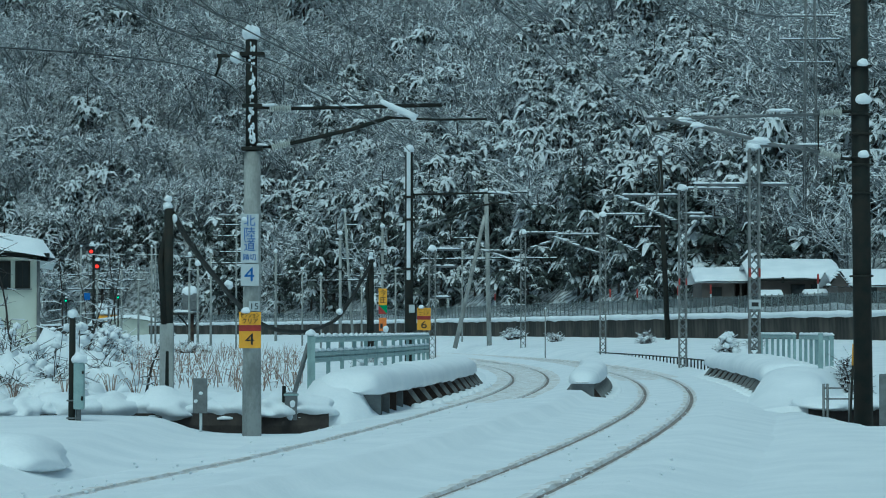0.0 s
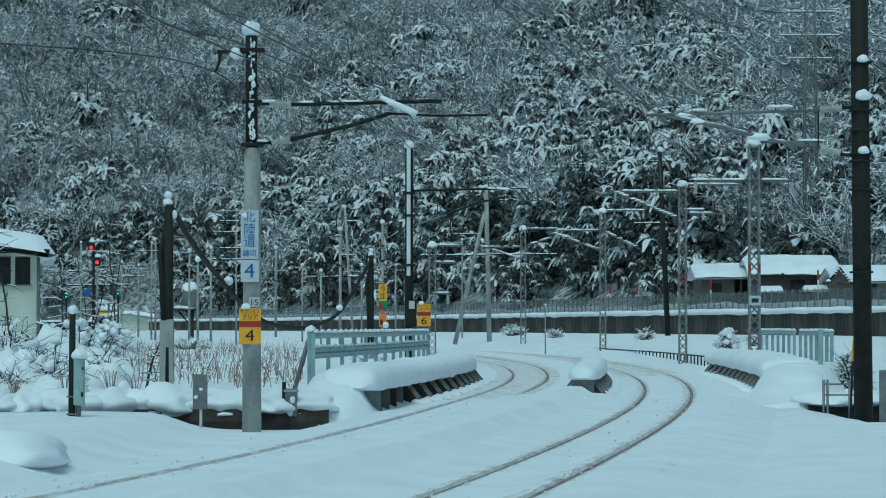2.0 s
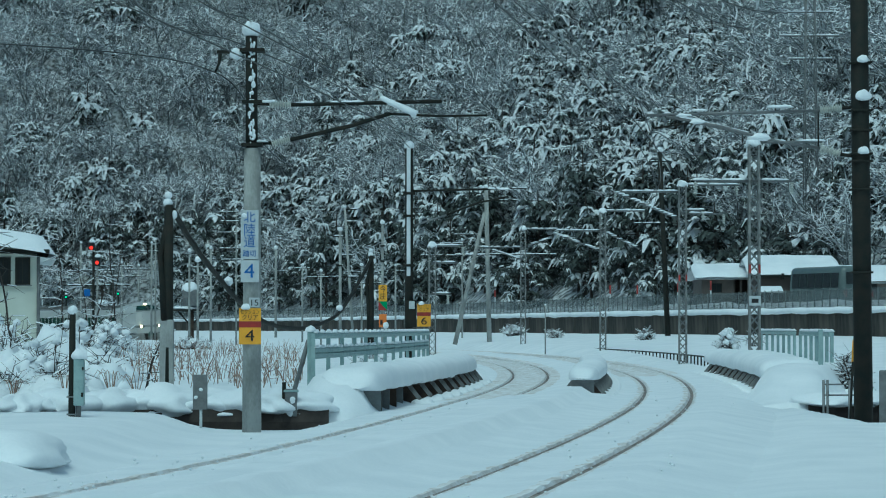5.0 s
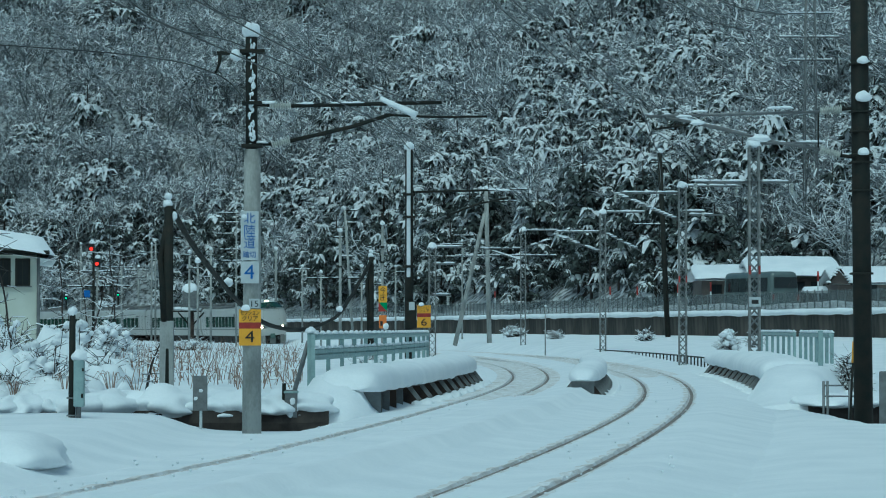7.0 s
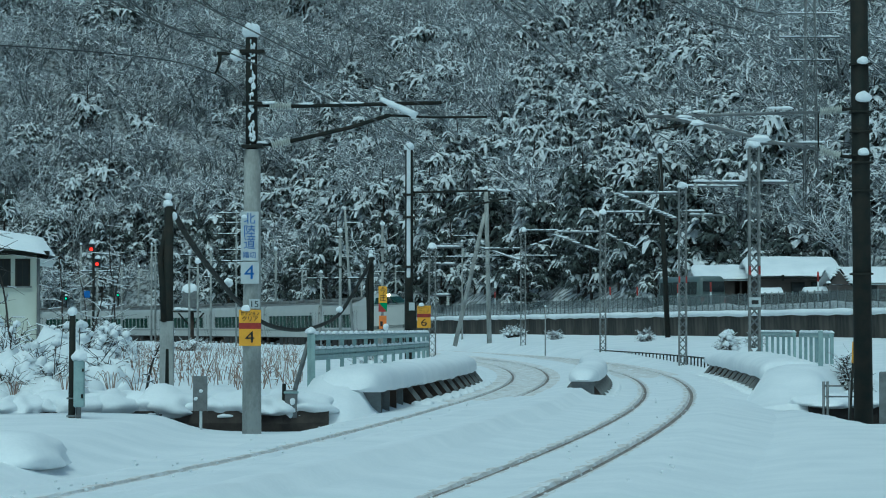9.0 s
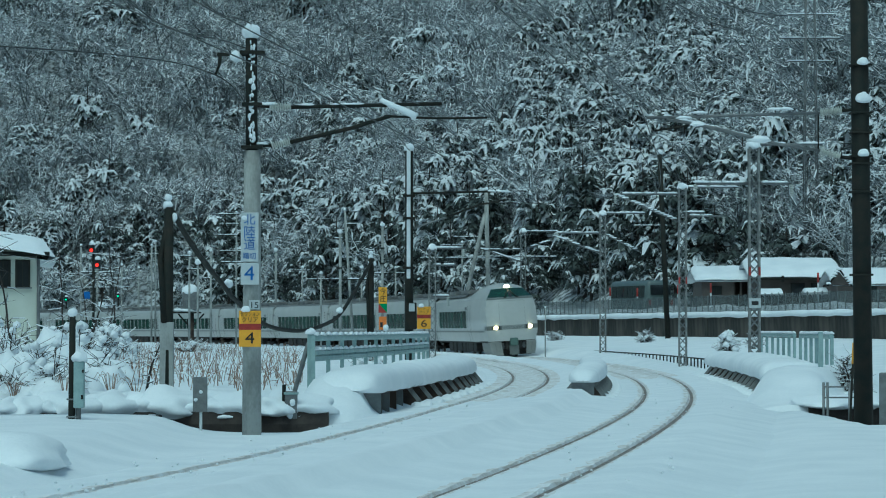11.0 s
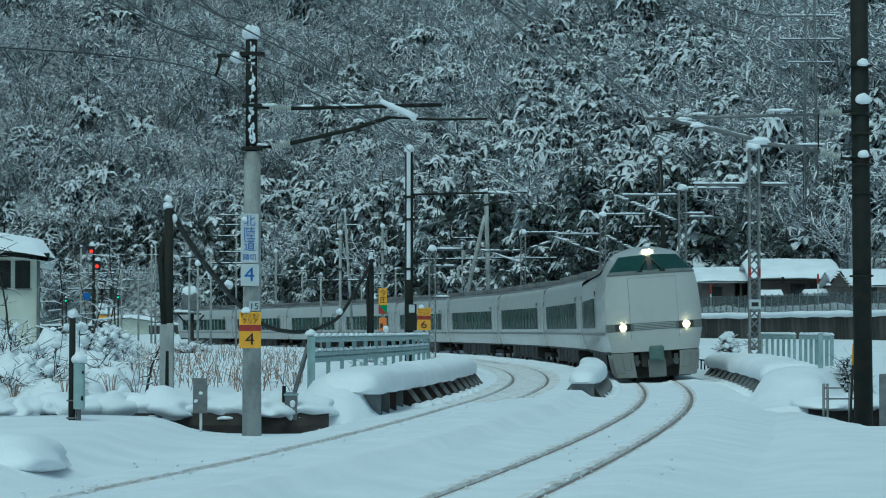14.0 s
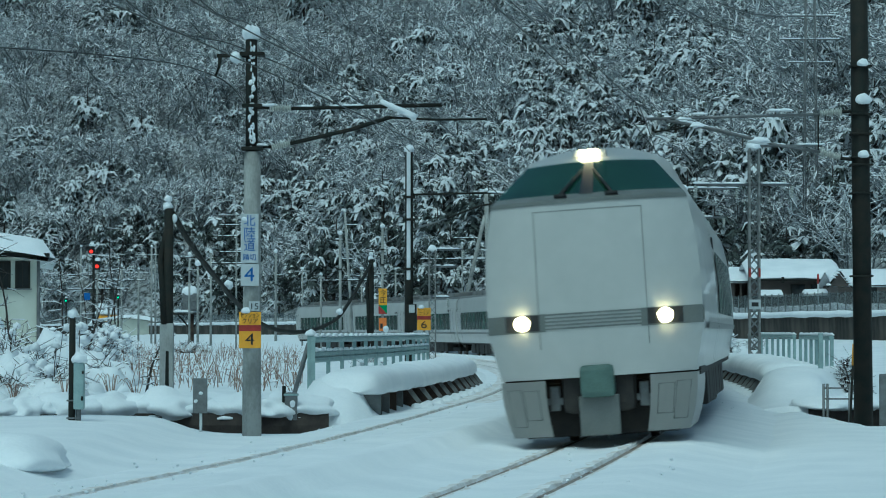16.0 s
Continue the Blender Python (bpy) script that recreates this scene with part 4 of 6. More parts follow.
def words(text, parent, material, centre, height, width=None, yaw=0.0, name="lettering"):
    """Flat lettering that faces the line, turned into a mesh."""
    cu = bpy.data.curves.new(name, "FONT")
    cu.body, cu.size, cu.extrude, cu.align_x, cu.align_y = text, height, 0.002, "CENTER", "CENTER"
    tmp = new("lettering_tmp", cu)
    dg = bpy.context.evaluated_depsgraph_get()
    me = bpy.data.meshes.new_from_object(tmp.evaluated_get(dg))
    bpy.data.objects.remove(tmp)
    me.materials.clear()
    me.materials.append(material)
    ob = new(name, me)
    ob.parent = parent
    xs = [v.co.x for v in me.vertices]
    k = 1.0 if width is None or not xs else width / max(0.01, max(xs) - min(xs))
    ob.matrix_basis = Matrix.Translation(centre) @ Matrix.Rotation(yaw, 4, "Z") @ Matrix.Rotation(math.pi / 2, 4, "X") @ Matrix.Diagonal((k, 1, 1, 1))
    return ob


def plate(parent, x0, x1, z0, z1, y, material, name="sign_plate", label=""):
    return part(name, box((x0 + x1) / 2, y, (z0 + z1) / 2, x1 - x0, 0.02, z1 - z0, 0.004), material, parent, label)


def section_sign(root, cx, y, z_top, w, number):
    """Orange and red section sign with two lines of lettering and a number."""
    h = w * 1.65
    plate(root, cx - w / 2, cx + w / 2, z_top - h, z_top, y, YELLOW, "section_sign", "yellow sign with a red band and black number")
    plate(root, cx - w / 2 - 0.002, cx + w / 2 + 0.002, z_top - h * 0.53, z_top - h * 0.36, y - 0.004, RED, "red_band")
    words("\u30bb\u30af\u30b7\u30e7\u30f3", root, BLACK, (cx, y - 0.016, z_top - h * 0.10), w * 0.26, w * 0.86)
    words("\u30af\u30ea\u30a2", root, BLACK, (cx, y - 0.016, z_top - h * 0.26), w * 0.28, w * 0.72)
    words(number, root, BLACK, (cx, y - 0.016, z_top - h * 0.77), w * 0.75, w * 0.42)
    snow_ball(root, (cx - w * 0.2, y, z_top), w * 0.22, 3, 0.4, 0.3)


def pole_main():
    y = 46.0
    x = -3.24
    root = thing("catenary_pole", "grey concrete catenary pole with crossing signs and snow on its cap", "catenary pole", "catenary poles")
    part("concrete_shaft", tube([(x, y, -0.6), (x, y, 4.54)], 0.165, 0.14, 20), CONCRETE, root)
    part("steel_extension", tube([(x - 0.01, y, 4.52), (x - 0.02, y, 6.45)], 0.105, 0.1, 14), STEEL_DARK, root)
    bm = bmesh.new()
    rng = random.Random(4)
    for i in range(60):
        add_blob(bm, (x - 0.01 + rng.uniform(-0.035, 0.05), y - 0.1, rng.uniform(4.61, 6.38)), rng.uniform(0.01, 0.035), 0.015, rng.uniform(0.02, 0.06), i, 0.4, 1, 1)
    tagged(part("stuck_snow", bm, SNOW, root), kind="stuff")
    snow_ball(root, (-3.26, y, 6.55), 0.155, 2)
    snow_ball(root, (-3.52, y, 6.14), 0.11, 5)
    for py, w in ((88, 0.42), (180, 0.34), (256, 0.36)):
        z = 1.5 + (579 - py) / 4800 * 46
        part("clamp_band", box(x, y, z, w, 0.3, 0.06, 0.01), STEEL_DARK, root)
    part("feeder_arm", box(-3.57, y, 6.18, 0.55, 0.07, 0.06, 0.008), STEEL_DARK, root)
    part("feeder_hanger", tube([(-3.79, y, 6.17), (-3.81, y, 5.98), (-3.87, y, 5.84)], 0.035, 0.02, 6), STEEL_DARK, root)
    # cantilever over the inner track
    part("upper_strut", tube([(x, y, 5.31), (-2.93, 46, 5.29)], 0.03, 0.03, 8), STEEL_DARK, root)
    insulator(root, (-2.95, 46, 5.29), (-2.57, 46, 5.28))
    part("top_tube", tube([(-2.59, 46, 5.28), (-0.02, 46, 5.34)], 0.033, 0.033, 8), STEEL_DARK, root)
    snow_strip(root, (-2.40, 46, 5.29), (-1.38, 46, 5.31), 0.035, 3)
    part("lower_strut", tube([(x, y, 4.63), (-2.89, 46, 4.63)], 0.03, 0.03, 8), STEEL_DARK, root)
    insulator(root, (-2.91, 46, 4.61), (-2.59, 46, 4.70))
    part("brace_tube", tube([(-2.61, 46, 4.68), (-1.57, 46, 4.92), (-0.90, 46, 5.13)], 0.035, 0.035, 8), STEEL_DARK, root)
    part("steady_tube", tube([(-1.00, 46, 5.13), (-0.13, 46, 5.09), (0.75, 46, 5.10)], 0.022, 0.018, 8), STEEL_DARK, root)
    part("snow_lump", tube([(-1.07, 46, 5.41), (-0.96, 46, 5.35), (-0.76, 46, 5.27), (-0.54, 46, 5.16), (-0.45, 46, 5.11)], 0.045, 0.07, 8), SNOW, root, smooth=True)
    part("dropper", tube([(-0.47, 46, 5.08), (-0.47, 46, 5.34)], 0.012, 0.012, 6), STEEL_GREY, root)
    snow_strip(root, (-3.15, 46, 5.30), (-2.93, 46, 5.29), 0.05, 9)
    snow_strip(root, (-3.15, 46, 4.62), (-2.91, 46, 4.61), 0.05, 12)
    # crossing name board
    yb = y - 0.185
    plate(root, -3.42, -3.12, 2.65, 3.48, yb, WHITE, "name_board", "white board with blue characters")
    plate(root, -3.42, -3.11, 2.26, 2.63, yb, WHITE, "number_board", "white board with a blue number")
    for k, (ch, h, py) in enumerate((("\u5317", 0.20, 386), ("\u9678", 0.23, 409), ("\u9053", 0.21, 430))):
        words(ch, root, BLUE, (-3.27, yb - 0.014, 1.5 + (579 - py) / 4800 * 46), h, 0.19)
    words("\u8e0f\u5207", root, BLUE, (-3.27, yb - 0.014, 2.74), 0.12, 0.22)
    words("4", root, BLUE, (-3.27, yb - 0.014, 2.44), 0.34, 0.17)
    part("stuck_snow", blob((-3.36, yb - 0.012, 3.39), 0.05, 0.008, 0.04, 8, 0.3, 2, 1), SNOW, root)
    plate(root, -3.28, -3.10, 1.84, 2.00, yb, WHITE, "pole_tag", "small white number tag")
    words("15", root, BLACK, (-3.19, yb - 0.014, 1.91), 0.15, 0.12)
    section_sign(root, -3.26, yb, 1.82, 0.37, "4")


pole_main()


def pole_right():
    y = 46.0
    x = 7.10
    root = thing("catenary_pole", "dark brown steel catenary pole with bands and snow patches", "catenary pole", "catenary poles")
    part("shaft", tube([(x + 0.03, y, -0.6), (x - 0.03, y, 8.4)], 0.162, 0.145, 20), STEEL_DARK, root)
    for i, py in enumerate((110, 195, 230, 272, 285, 335, 482)):
        z = 1.5 + (579 - py) / 4800 * 46
        part("clamp_band", box(x, y, z, 0.36, 0.34, 0.035, 0.01), STEEL_DARK, root)
        if i in (0, 3):
            snow_ball(root, (x + 0.02, y - 0.16, z + 0.02), 0.1, i, 0.7, 0.3)
    snow_ball(root, (x + 0.02, y - 0.16, 5.40), 0.13, 8, 0.6, 0.5)
    insulator(root, (6.78, 46, 5.23), (6.40, 46, 5.19))
    insulator(root, (6.75, 46, 4.44), (6.40, 46, 4.54))
    part("upper_strut", tube([(x, y, 5.25), (6.75, 46, 5.22)], 0.03, 0.03, 8), STEEL_DARK, root)
    part("lower_strut", tube([(x, y, 4.39), (6.73, 46, 4.44)], 0.03, 0.03, 8), STEEL_DARK, root)
    part("top_tube", tube([(6.41, 46, 5.18), (3.46, 46, 5.10)], 0.026, 0.026, 8), STEEL_GREY, root)
    part("brace_tube", tube([(6.41, 46, 4.54), (5.71, 46, 4.65), (4.66, 46, 4.92), (3.80, 46, 5.08)], 0.027, 0.027, 8), STEEL_GREY, root)
    part("steady_tube", tube([(3.60, 46, 4.88), (4.37, 46, 5.00)], 0.018, 0.018, 6), STEEL_DARK, root)
    part("dropper", tube([(6.38, 46, 5.20), (6.38, 46, 4.52)], 0.012, 0.012, 6), STEEL_DARK, root)
    for a, b, s in (((4.03, 46, 5.04), (4.42, 46, 5.17), 1), ((5.38, 46, 5.20), (5.90, 46, 5.21), 2)):
        snow_strip(root, a, b, 0.05, s)
    part("snow_lump", blob((5.38, 46, 4.71), 0.2, 0.1, 0.08, 9, 0.3, 3, 0.4), SNOW, root, smooth=True)
    part("snow_lump", blob((4.32, 46, 4.98), 0.14, 0.08, 0.06, 19, 0.3, 3, 0.4), SNOW, root, smooth=True)


pole_right()


def lattice_pole(x, y, z0, z1, w, arms, label="rusty lattice steel catenary pole dusted with snow", tag=False, red=0.0):
    """Four-cornered laced pole; arms are (height, reach) bars."""
    root = thing("lattice_pole", label, "catenary pole", "lattice poles")
    h = w / 2
    for sx in (-h, h):
        for sy in (-h, h):
            part("corner_angle", box(x + sx, y + sy, (z0 + z1) / 2, 0.055, 0.055, z1 - z0, 0.0), FLANGE, root)
    n = int((z1 - z0) / (w * 1.1))
    dz = (z1 - z0) / n
    for s, ax in ((-1, 0), (1, 0)):
        bm = bmesh.new()
        for i in range(n):
            za, zb = z0 + i * dz, z0 + (i + 1) * dz
            for p, q in (((x - h, za), (x + h, zb)), ((x + h, za), (x - h, zb))):
                a, b = Vector((p[0], y + s * h, p[1])), Vector((q[0], y + s * h, q[1]))
                mm = Matrix.Translation((a + b) / 2) @ (b - a).to_track_quat("Z", "Y").to_matrix().to_4x4()
                add_box(bm, 0, 0, 0, 0.045, 0.02, (b - a).length, 0, mm)
        tagged(part("lacing", bm, STEEL_GREY, root), kind="stuff")
    snow_ball(root, (x, y, z1), w * 0.8, int(x * 7) % 9, 1.0, 0.3)
    for i, (z, r, drop) in enumerate(arms):
        a, b = Vector((x, y, z)), Vector((x + r, y, z + drop))
        part("arm", tube([a, b], 0.045, 0.035, 8), STEEL_GREY, root)
        snow_strip(root, a + (b - a) * 0.1, b, 0.06, i + int(y))
        if drop == 0:
            insulator(root, b + Vector((0, 0, -0.03)), b + Vector((0, 0, -0.4)), 0.07, 5)
    if red:
        for sx in (-h, h):
            part("red_band", box(x + sx, y - h, z0 + red, 0.06, 0.06, 0.25, 0), RED, root)
    if tag:
        plate(root, x - 0.17, x + 0.17, 2.13, 2.41, y - h - 0.04, WHITE, "pole_tag", "small white number tag")
        part("tag_bar", box(x, y - h - 0.055, 2.27, 0.2, 0.004, 0.12), BLACK, root)
    return root


lattice_pole(9.07, 79.0, 0.0, 6.83, 0.28, [(6.90, 2.0, 0), (5.76, 1.1, 0), (7.08, -2.6, 0.62), (5.76, -1.7, 0.0)], tag=True, red=3.2)
lattice_pole(9.28, 105.0, 0.0, 6.99, 0.27, [(7.01, 2.1, 0), (6.03, 0.8, 0.0), (6.75, -2.6, 0), (5.63, -2.6, 1.1), (5.90, 1.6, 0.0)], red=3.4)
lattice_pole(7.84, 133.0, 0.1, 7.15, 0.27, [(7.21, 2.0, 0), (6.24, 1.8, -0.9), (6.24, -2.2, 0), (5.21, -2.4, 0.9)])
lattice_pole(4.73, 160.0, 0.3, 7.27, 0.28, [(7.30, 2.0, 0), (6.23, -2.4, 0), (5.47, -2.4, 0.8), (6.23, 1.5, 0.5)])
lattice_pole(-0.41, 104.0, 0.0, 4.60, 0.24, [(4.62, 1.2, 0), (3.97, 1.0, 0), (2.78, 0.6, 0)])


def pipe_pole(name, x, y, z0, z1, r, material, label, lean=0.0, arms=(), ball=0.0, bands=()):
    root = thing(name, label, "pole", "line-side poles")
    part("shaft", tube([(x, y, z0), (x + lean, y, z1)], r, r * 0.85, 12), material, root)
    if ball:
        snow_ball(root, (x + lean, y, z1 + ball * 0.5), ball, int(abs(x) * 5) % 11, 1.0, 0.9)
    for i, (z, r0, r1) in enumerate(arms):
        xx = x + lean * (z - z0) / (z1 - z0)
        part("crossarm", tube([(xx + r0, y, z), (xx + r1, y, z)], 0.035, 0.035, 6), STEEL_DARK, root)
        snow_strip(root, (xx + r0, y, z), (xx + r1, y, z), 0.05, i + int(y))
    for z in bands:
        part("band", box(x + lean * (z - z0) / (z1 - z0), y, z, r * 2.6, r * 2.6, 0.07, 0.01), STEEL_DARK, root)
    return root


# pole beyond the bridge: snow-plastered upper half, dark cabinet below
def pole_second():
    y = 76.0
    x = -0.95
    root = pipe_pole("catenary_pole", x, y, -0.5, 6.52, 0.13, STEEL_DARK, "dark catenary pole plastered with snow beyond the bridge", 0.0, (), 0.14,
                     (5.25, 4.62, 3.23))
    part("snow_plaster", box(x - 0.015, y - 0.108, 4.73, 0.11, 0.06, 3.6, 0.025), SNOW_TREE, root)
    part("cabinet", box(x + 0.06, y - 0.2, 1.88, 0.3, 0.25, 0.75, 0.02), STEEL_DARK, root)
    part("top_tube", tube([(x, y, 5.32), (1.92, 76, 5.39)], 0.03, 0.03, 8), STEEL_DARK, root)
    part("brace_tube", tube([(0.10, 76, 4.65), (1.01, 76, 5.00), (1.84, 76, 5.16)], 0.028, 0.028, 8), STEEL_DARK, root)
    part("brace_strut", tube([(x, y, 4.30), (0.10, 76, 4.65)], 0.028, 0.028, 8), STEEL_GREY, root)
    part("side_rod", tube([(-1.06, 76, 1.33), (-1.06, 76, 3.07)], 0.02, 0.02, 6), STEEL_GREY, root)
    part("tag", box(-0.87, y - 0.34, 2.12, 0.16, 0.02, 0.22), WHITE, root)
    snow_strip(root, (1.33, 76, 5.35), (1.84, 76, 5.32), 0.06, 4)


pole_second()


def sign_six():
    y = 74.0
    root = thing("section_sign_post", "thin post with a yellow and red section sign", "sign post")
    part("post", tube([(-0.51, y, -0.3), (-0.51, y, 2.10)], 0.03, 0.03, 8), STEEL_GREY, root)
    section_sign(root, -0.52, y - 0.05, 2.13, 0.37, "6")


sign_six()


def station_sign():
    y = 112.0
    root = pipe_pole("sign_pole", -2.50, y, -0.1, 5.79, 0.065, CONCRETE, "pale pole with yellow place-name and orange number signs", 0, (), 0.1, (4.86, 4.23))
    part("lamp_head", box(-2.50, y, 6.14, 0.12, 0.12, 0.3, 0.02), STEEL_DARK, root)
    plate(root, -2.66, -2.31, 2.57, 3.25, y - 0.1, YELLOW, "name_plate", "yellow plate with two black characters")
    words("\u4eca", root, BLACK, (-2.48, y - 0.115, 3.06), 0.3, 0.24)
    words("\u5e84", root, BLACK, (-2.48, y - 0.115, 2.76), 0.3, 0.24)
    bm = bmesh.new()
    x0, x1, z0, z1 = -2.66, -2.31, 2.20, 2.57
    for k, tri in enumerate((((x0, z1), (x1, z0), (x0, z0)), ((x0, z1), (x1, z1), (x1, z0)))):
        b2 = bmesh.new()
        lo = [b2.verts.new((px, y - 0.11, pz)) for px, pz in tri]
        hi = [b2.verts.new((px, y - 0.09, pz)) for px, pz in tri]
        b2.faces.new(lo)
        b2.faces.new(hi[::-1])
        for i in range(3):
            b2.faces.new((lo[i], hi[i], hi[(i + 1) % 3], lo[(i + 1) % 3]))
        bmesh.ops.recalc_face_normals(b2, faces=b2.faces[:])
        part(("red_triangle", "green_triangle")[k], b2, (RED, GREEN)[k], root)
    bm.free()
    plate(root, -2.64, -2.33, 1.50, 2.04, y - 0.1, ORANGE, "number_plate", "orange plate with a black number")
    words("1", root, BLACK, (-2.54, y - 0.115, 1.69), 0.3, 0.1)
    snow_ball(root, (-2.36, y - 0.15, 1.59), 0.12, 3, 1, 1.2)


station_sign()


def dark_post(x, y, z0, zmid, z1, label):
    root = thing("cable_pole", label, "cable pole", "cable poles")
    part("casing", box(x - 0.01, y, (z0 + zmid) / 2, 0.25, 0.2, zmid - z0, 0.012), CONCRETE, root)
    part("shaft", tube([(x, y, z0), (x + 0.02, y, z1)], 0.115, 0.085, 12), STEEL_DARK, root)
    part("feeder_cable", tube([(x + 0.03, y, z1 - 0.1), (x - 0.06, y, z1 - 0.55), (x - 0.13, y - 0.02, z1 - 0.95), (x - 0.08, y - 0.05, z1 - 1.5), (x - 0.05, y - 0.05, zmid - 0.02)], 0.04, 0.07, 10), STEEL_DARK, root)
    snow_ball(root, (x, y, z1 + 0.03), 0.09, 3, 1, 0.8)
    snow_ball(root, (x + 0.01, y, z1 + 0.17), 0.075, 5, 1, 0.8)
    snow_ball(root, (x + 0.12, y, z1 - 0.16), 0.055, 7, 1, 2.2)
    return root


dark_post(-5.08, 50.0, -0.5, 1.64, 3.76, "dark cable pole with a grey concrete base and snow cap")
dark_post(-2.40, 90.0, -0.3, 1.0, 3.88, "dark cable pole capped with snow beyond the field")


def strung(name, label, pts, r, n=24, material=WIRE, knots=()):
    """A cable through points, smoothed."""
    pts = [Vector(p) for p in pts]
    out = []
    for i in range(len(pts) - 1):
        p0, p1, p2, p3 = pts[max(i - 1, 0)], pts[i], pts[i + 1], pts[min(i + 2, len(pts) - 1)]
        for k in range(max(2, n // (len(pts) - 1))):
            t = k / max(2, n // (len(pts) - 1))
            out.append(0.5 * (2 * p1 + (p2 - p0) * t + (2 * p0 - 5 * p1 + 4 * p2 - p3) * t * t + (3 * p1 - p0 - 3 * p2 + p3) * t ** 3))
    out.append(pts[-1])
    root = thing(name, label, "cable", "cables")
    part("strand", tube(out, r, r, 7), material, root)
    for i, (p, s) in enumerate(knots):
        snow_ball(root, p, s, i + 2, 1, 0.9)
    return root


strung("thick_cable", "thick sagging cable bundle carrying lumps of snow",
       [(-4.98, 50, 3.66), (-4.85, 53, 3.07), (-4.68, 57, 2.50), (-4.55, 60, 2.11), (-4.32, 66, 1.62), (-3.81, 72, 1.47), (-3.40, 78, 1.65), (-3.10, 83, 2.04), (-2.64, 88, 3.13), (-2.40, 90, 3.73)], 0.055, 60, STEEL_DARK,
       (((-4.59, 58, 2.48), 0.1), ((-4.36, 64, 1.86), 0.07), ((-3.13, 82, 2.08), 0.1)))
for pts in ([(-10, 40, 5.89), (-5.32, 43, 5.88), (-3.89, 46, 5.84), (-3.30, 46, 5.27)],
            [(-6.5, 30, 8.6), (-4.62, 40, 6.33), (-3.39, 46, 6.30), (-1.92, 64, 6.89), (-0.93, 76, 6.52)],
            [(-6.0, 30, 8.9), (-3.78, 40, 6.57), (-3.26, 46, 6.70), (-2.80, 60, 7.36), (-0.95, 76, 6.87)],
            [(1.69, 70, 10.09), (4.00, 85, 10.16), (6.69, 100, 9.60), (9.28, 105, 7.17)],
            [(5.20, 60, 8.74), (6.41, 64, 8.75), (7.74, 68, 8.97)], [(6.08, 60, 8.80), (7.28, 64, 9.02), (8.66, 68, 9.39)]):
    strung("wire", "thin dark overhead wire", pts, 0.011 if pts[0][1] < 60 else 0.016, 30)


def catenary_wires():
    """Contact and messenger wires over both tracks."""
    spans = (20.0, 46.0, 76.0, 105.0, 133.0, 160.0, 195.0, 230.0)
    for off in (LEFT_OFF, 0.0):
        for za, sag, r, nm in ((4.72, 0.0, 0.009, "contact_wire"), (5.35, 0.5, 0.009, "messenger_wire")):
            pts = []
            for a, b in zip(spans, spans[1:]):
                for k in range(8):
                    t = k / 8
                    pts.append(beside(a + (b - a) * t, off - 0.25 + (0.1 if nm[0] == "m" else 0), za - sag * 4 * t * (1 - t) * 0.6))
            tagged(mesh_obj(nm, tube(pts, r, r, 5), WIRE), "thin overhead wire above the snowy track", "wire", "overhead wires")


catenary_wires()

# ---- yard poles ----
pipe_pole("pole", -5.31, 140.0, 0.0, 6.49, 0.085, CONCRETE, "slim pale concrete pole in the snowy yard", 0, ((6.20, -0.4, 0.1), (4.10, -0.2, 1.4)), 0.12, (4.68,))
pipe_pole("pole", -5.43, 165.0, 0.2, 8.75, 0.09, CONCRETE, "leaning pale pole with short crossarms", -0.55, ((8.68, 0.0, 0.75), (7.93, 0.0, 0.7), (5.87, -0.6, 0.3)), 0.1)
pipe_pole("pole", -15.54, 252.0, 0.3, 8.80, 0.13, CONCRETE, "pale concrete pole beyond the tracks", 0, ((6.70, 0, 1.1),), 0.2, (5.80,))
pipe_pole("pole", 2.94, 172.0, 0.5, 10.35, 0.16, CONCRETE, "tall pale pole at the foot of the wall", -0.2, ((10.31, -0.3, 2.6), (9.56, 0.0, 1.9), (6.12, -2.0, 4.5)), 0.14)
pipe_pole("pole", 0.75, 172.0, 0.4, 8.81, 0.15, CONCRETE, "steeply leaning pale strut pole", 2.65 - 0.75, ((7.38, -1.6, 0.1), (6.05, -3.4, 0.6)), 0.0)
pipe_pole("pole", 12.85, 155.0, 1.0, 11.54, 0.16, STEEL_DARK, "tall dark utility pole streaked with snow", -0.45, ((10.99, -0.5, 0.5), (9.22, -0.9, 0.5), (7.44, -1.6, 0.2)), 0.18)
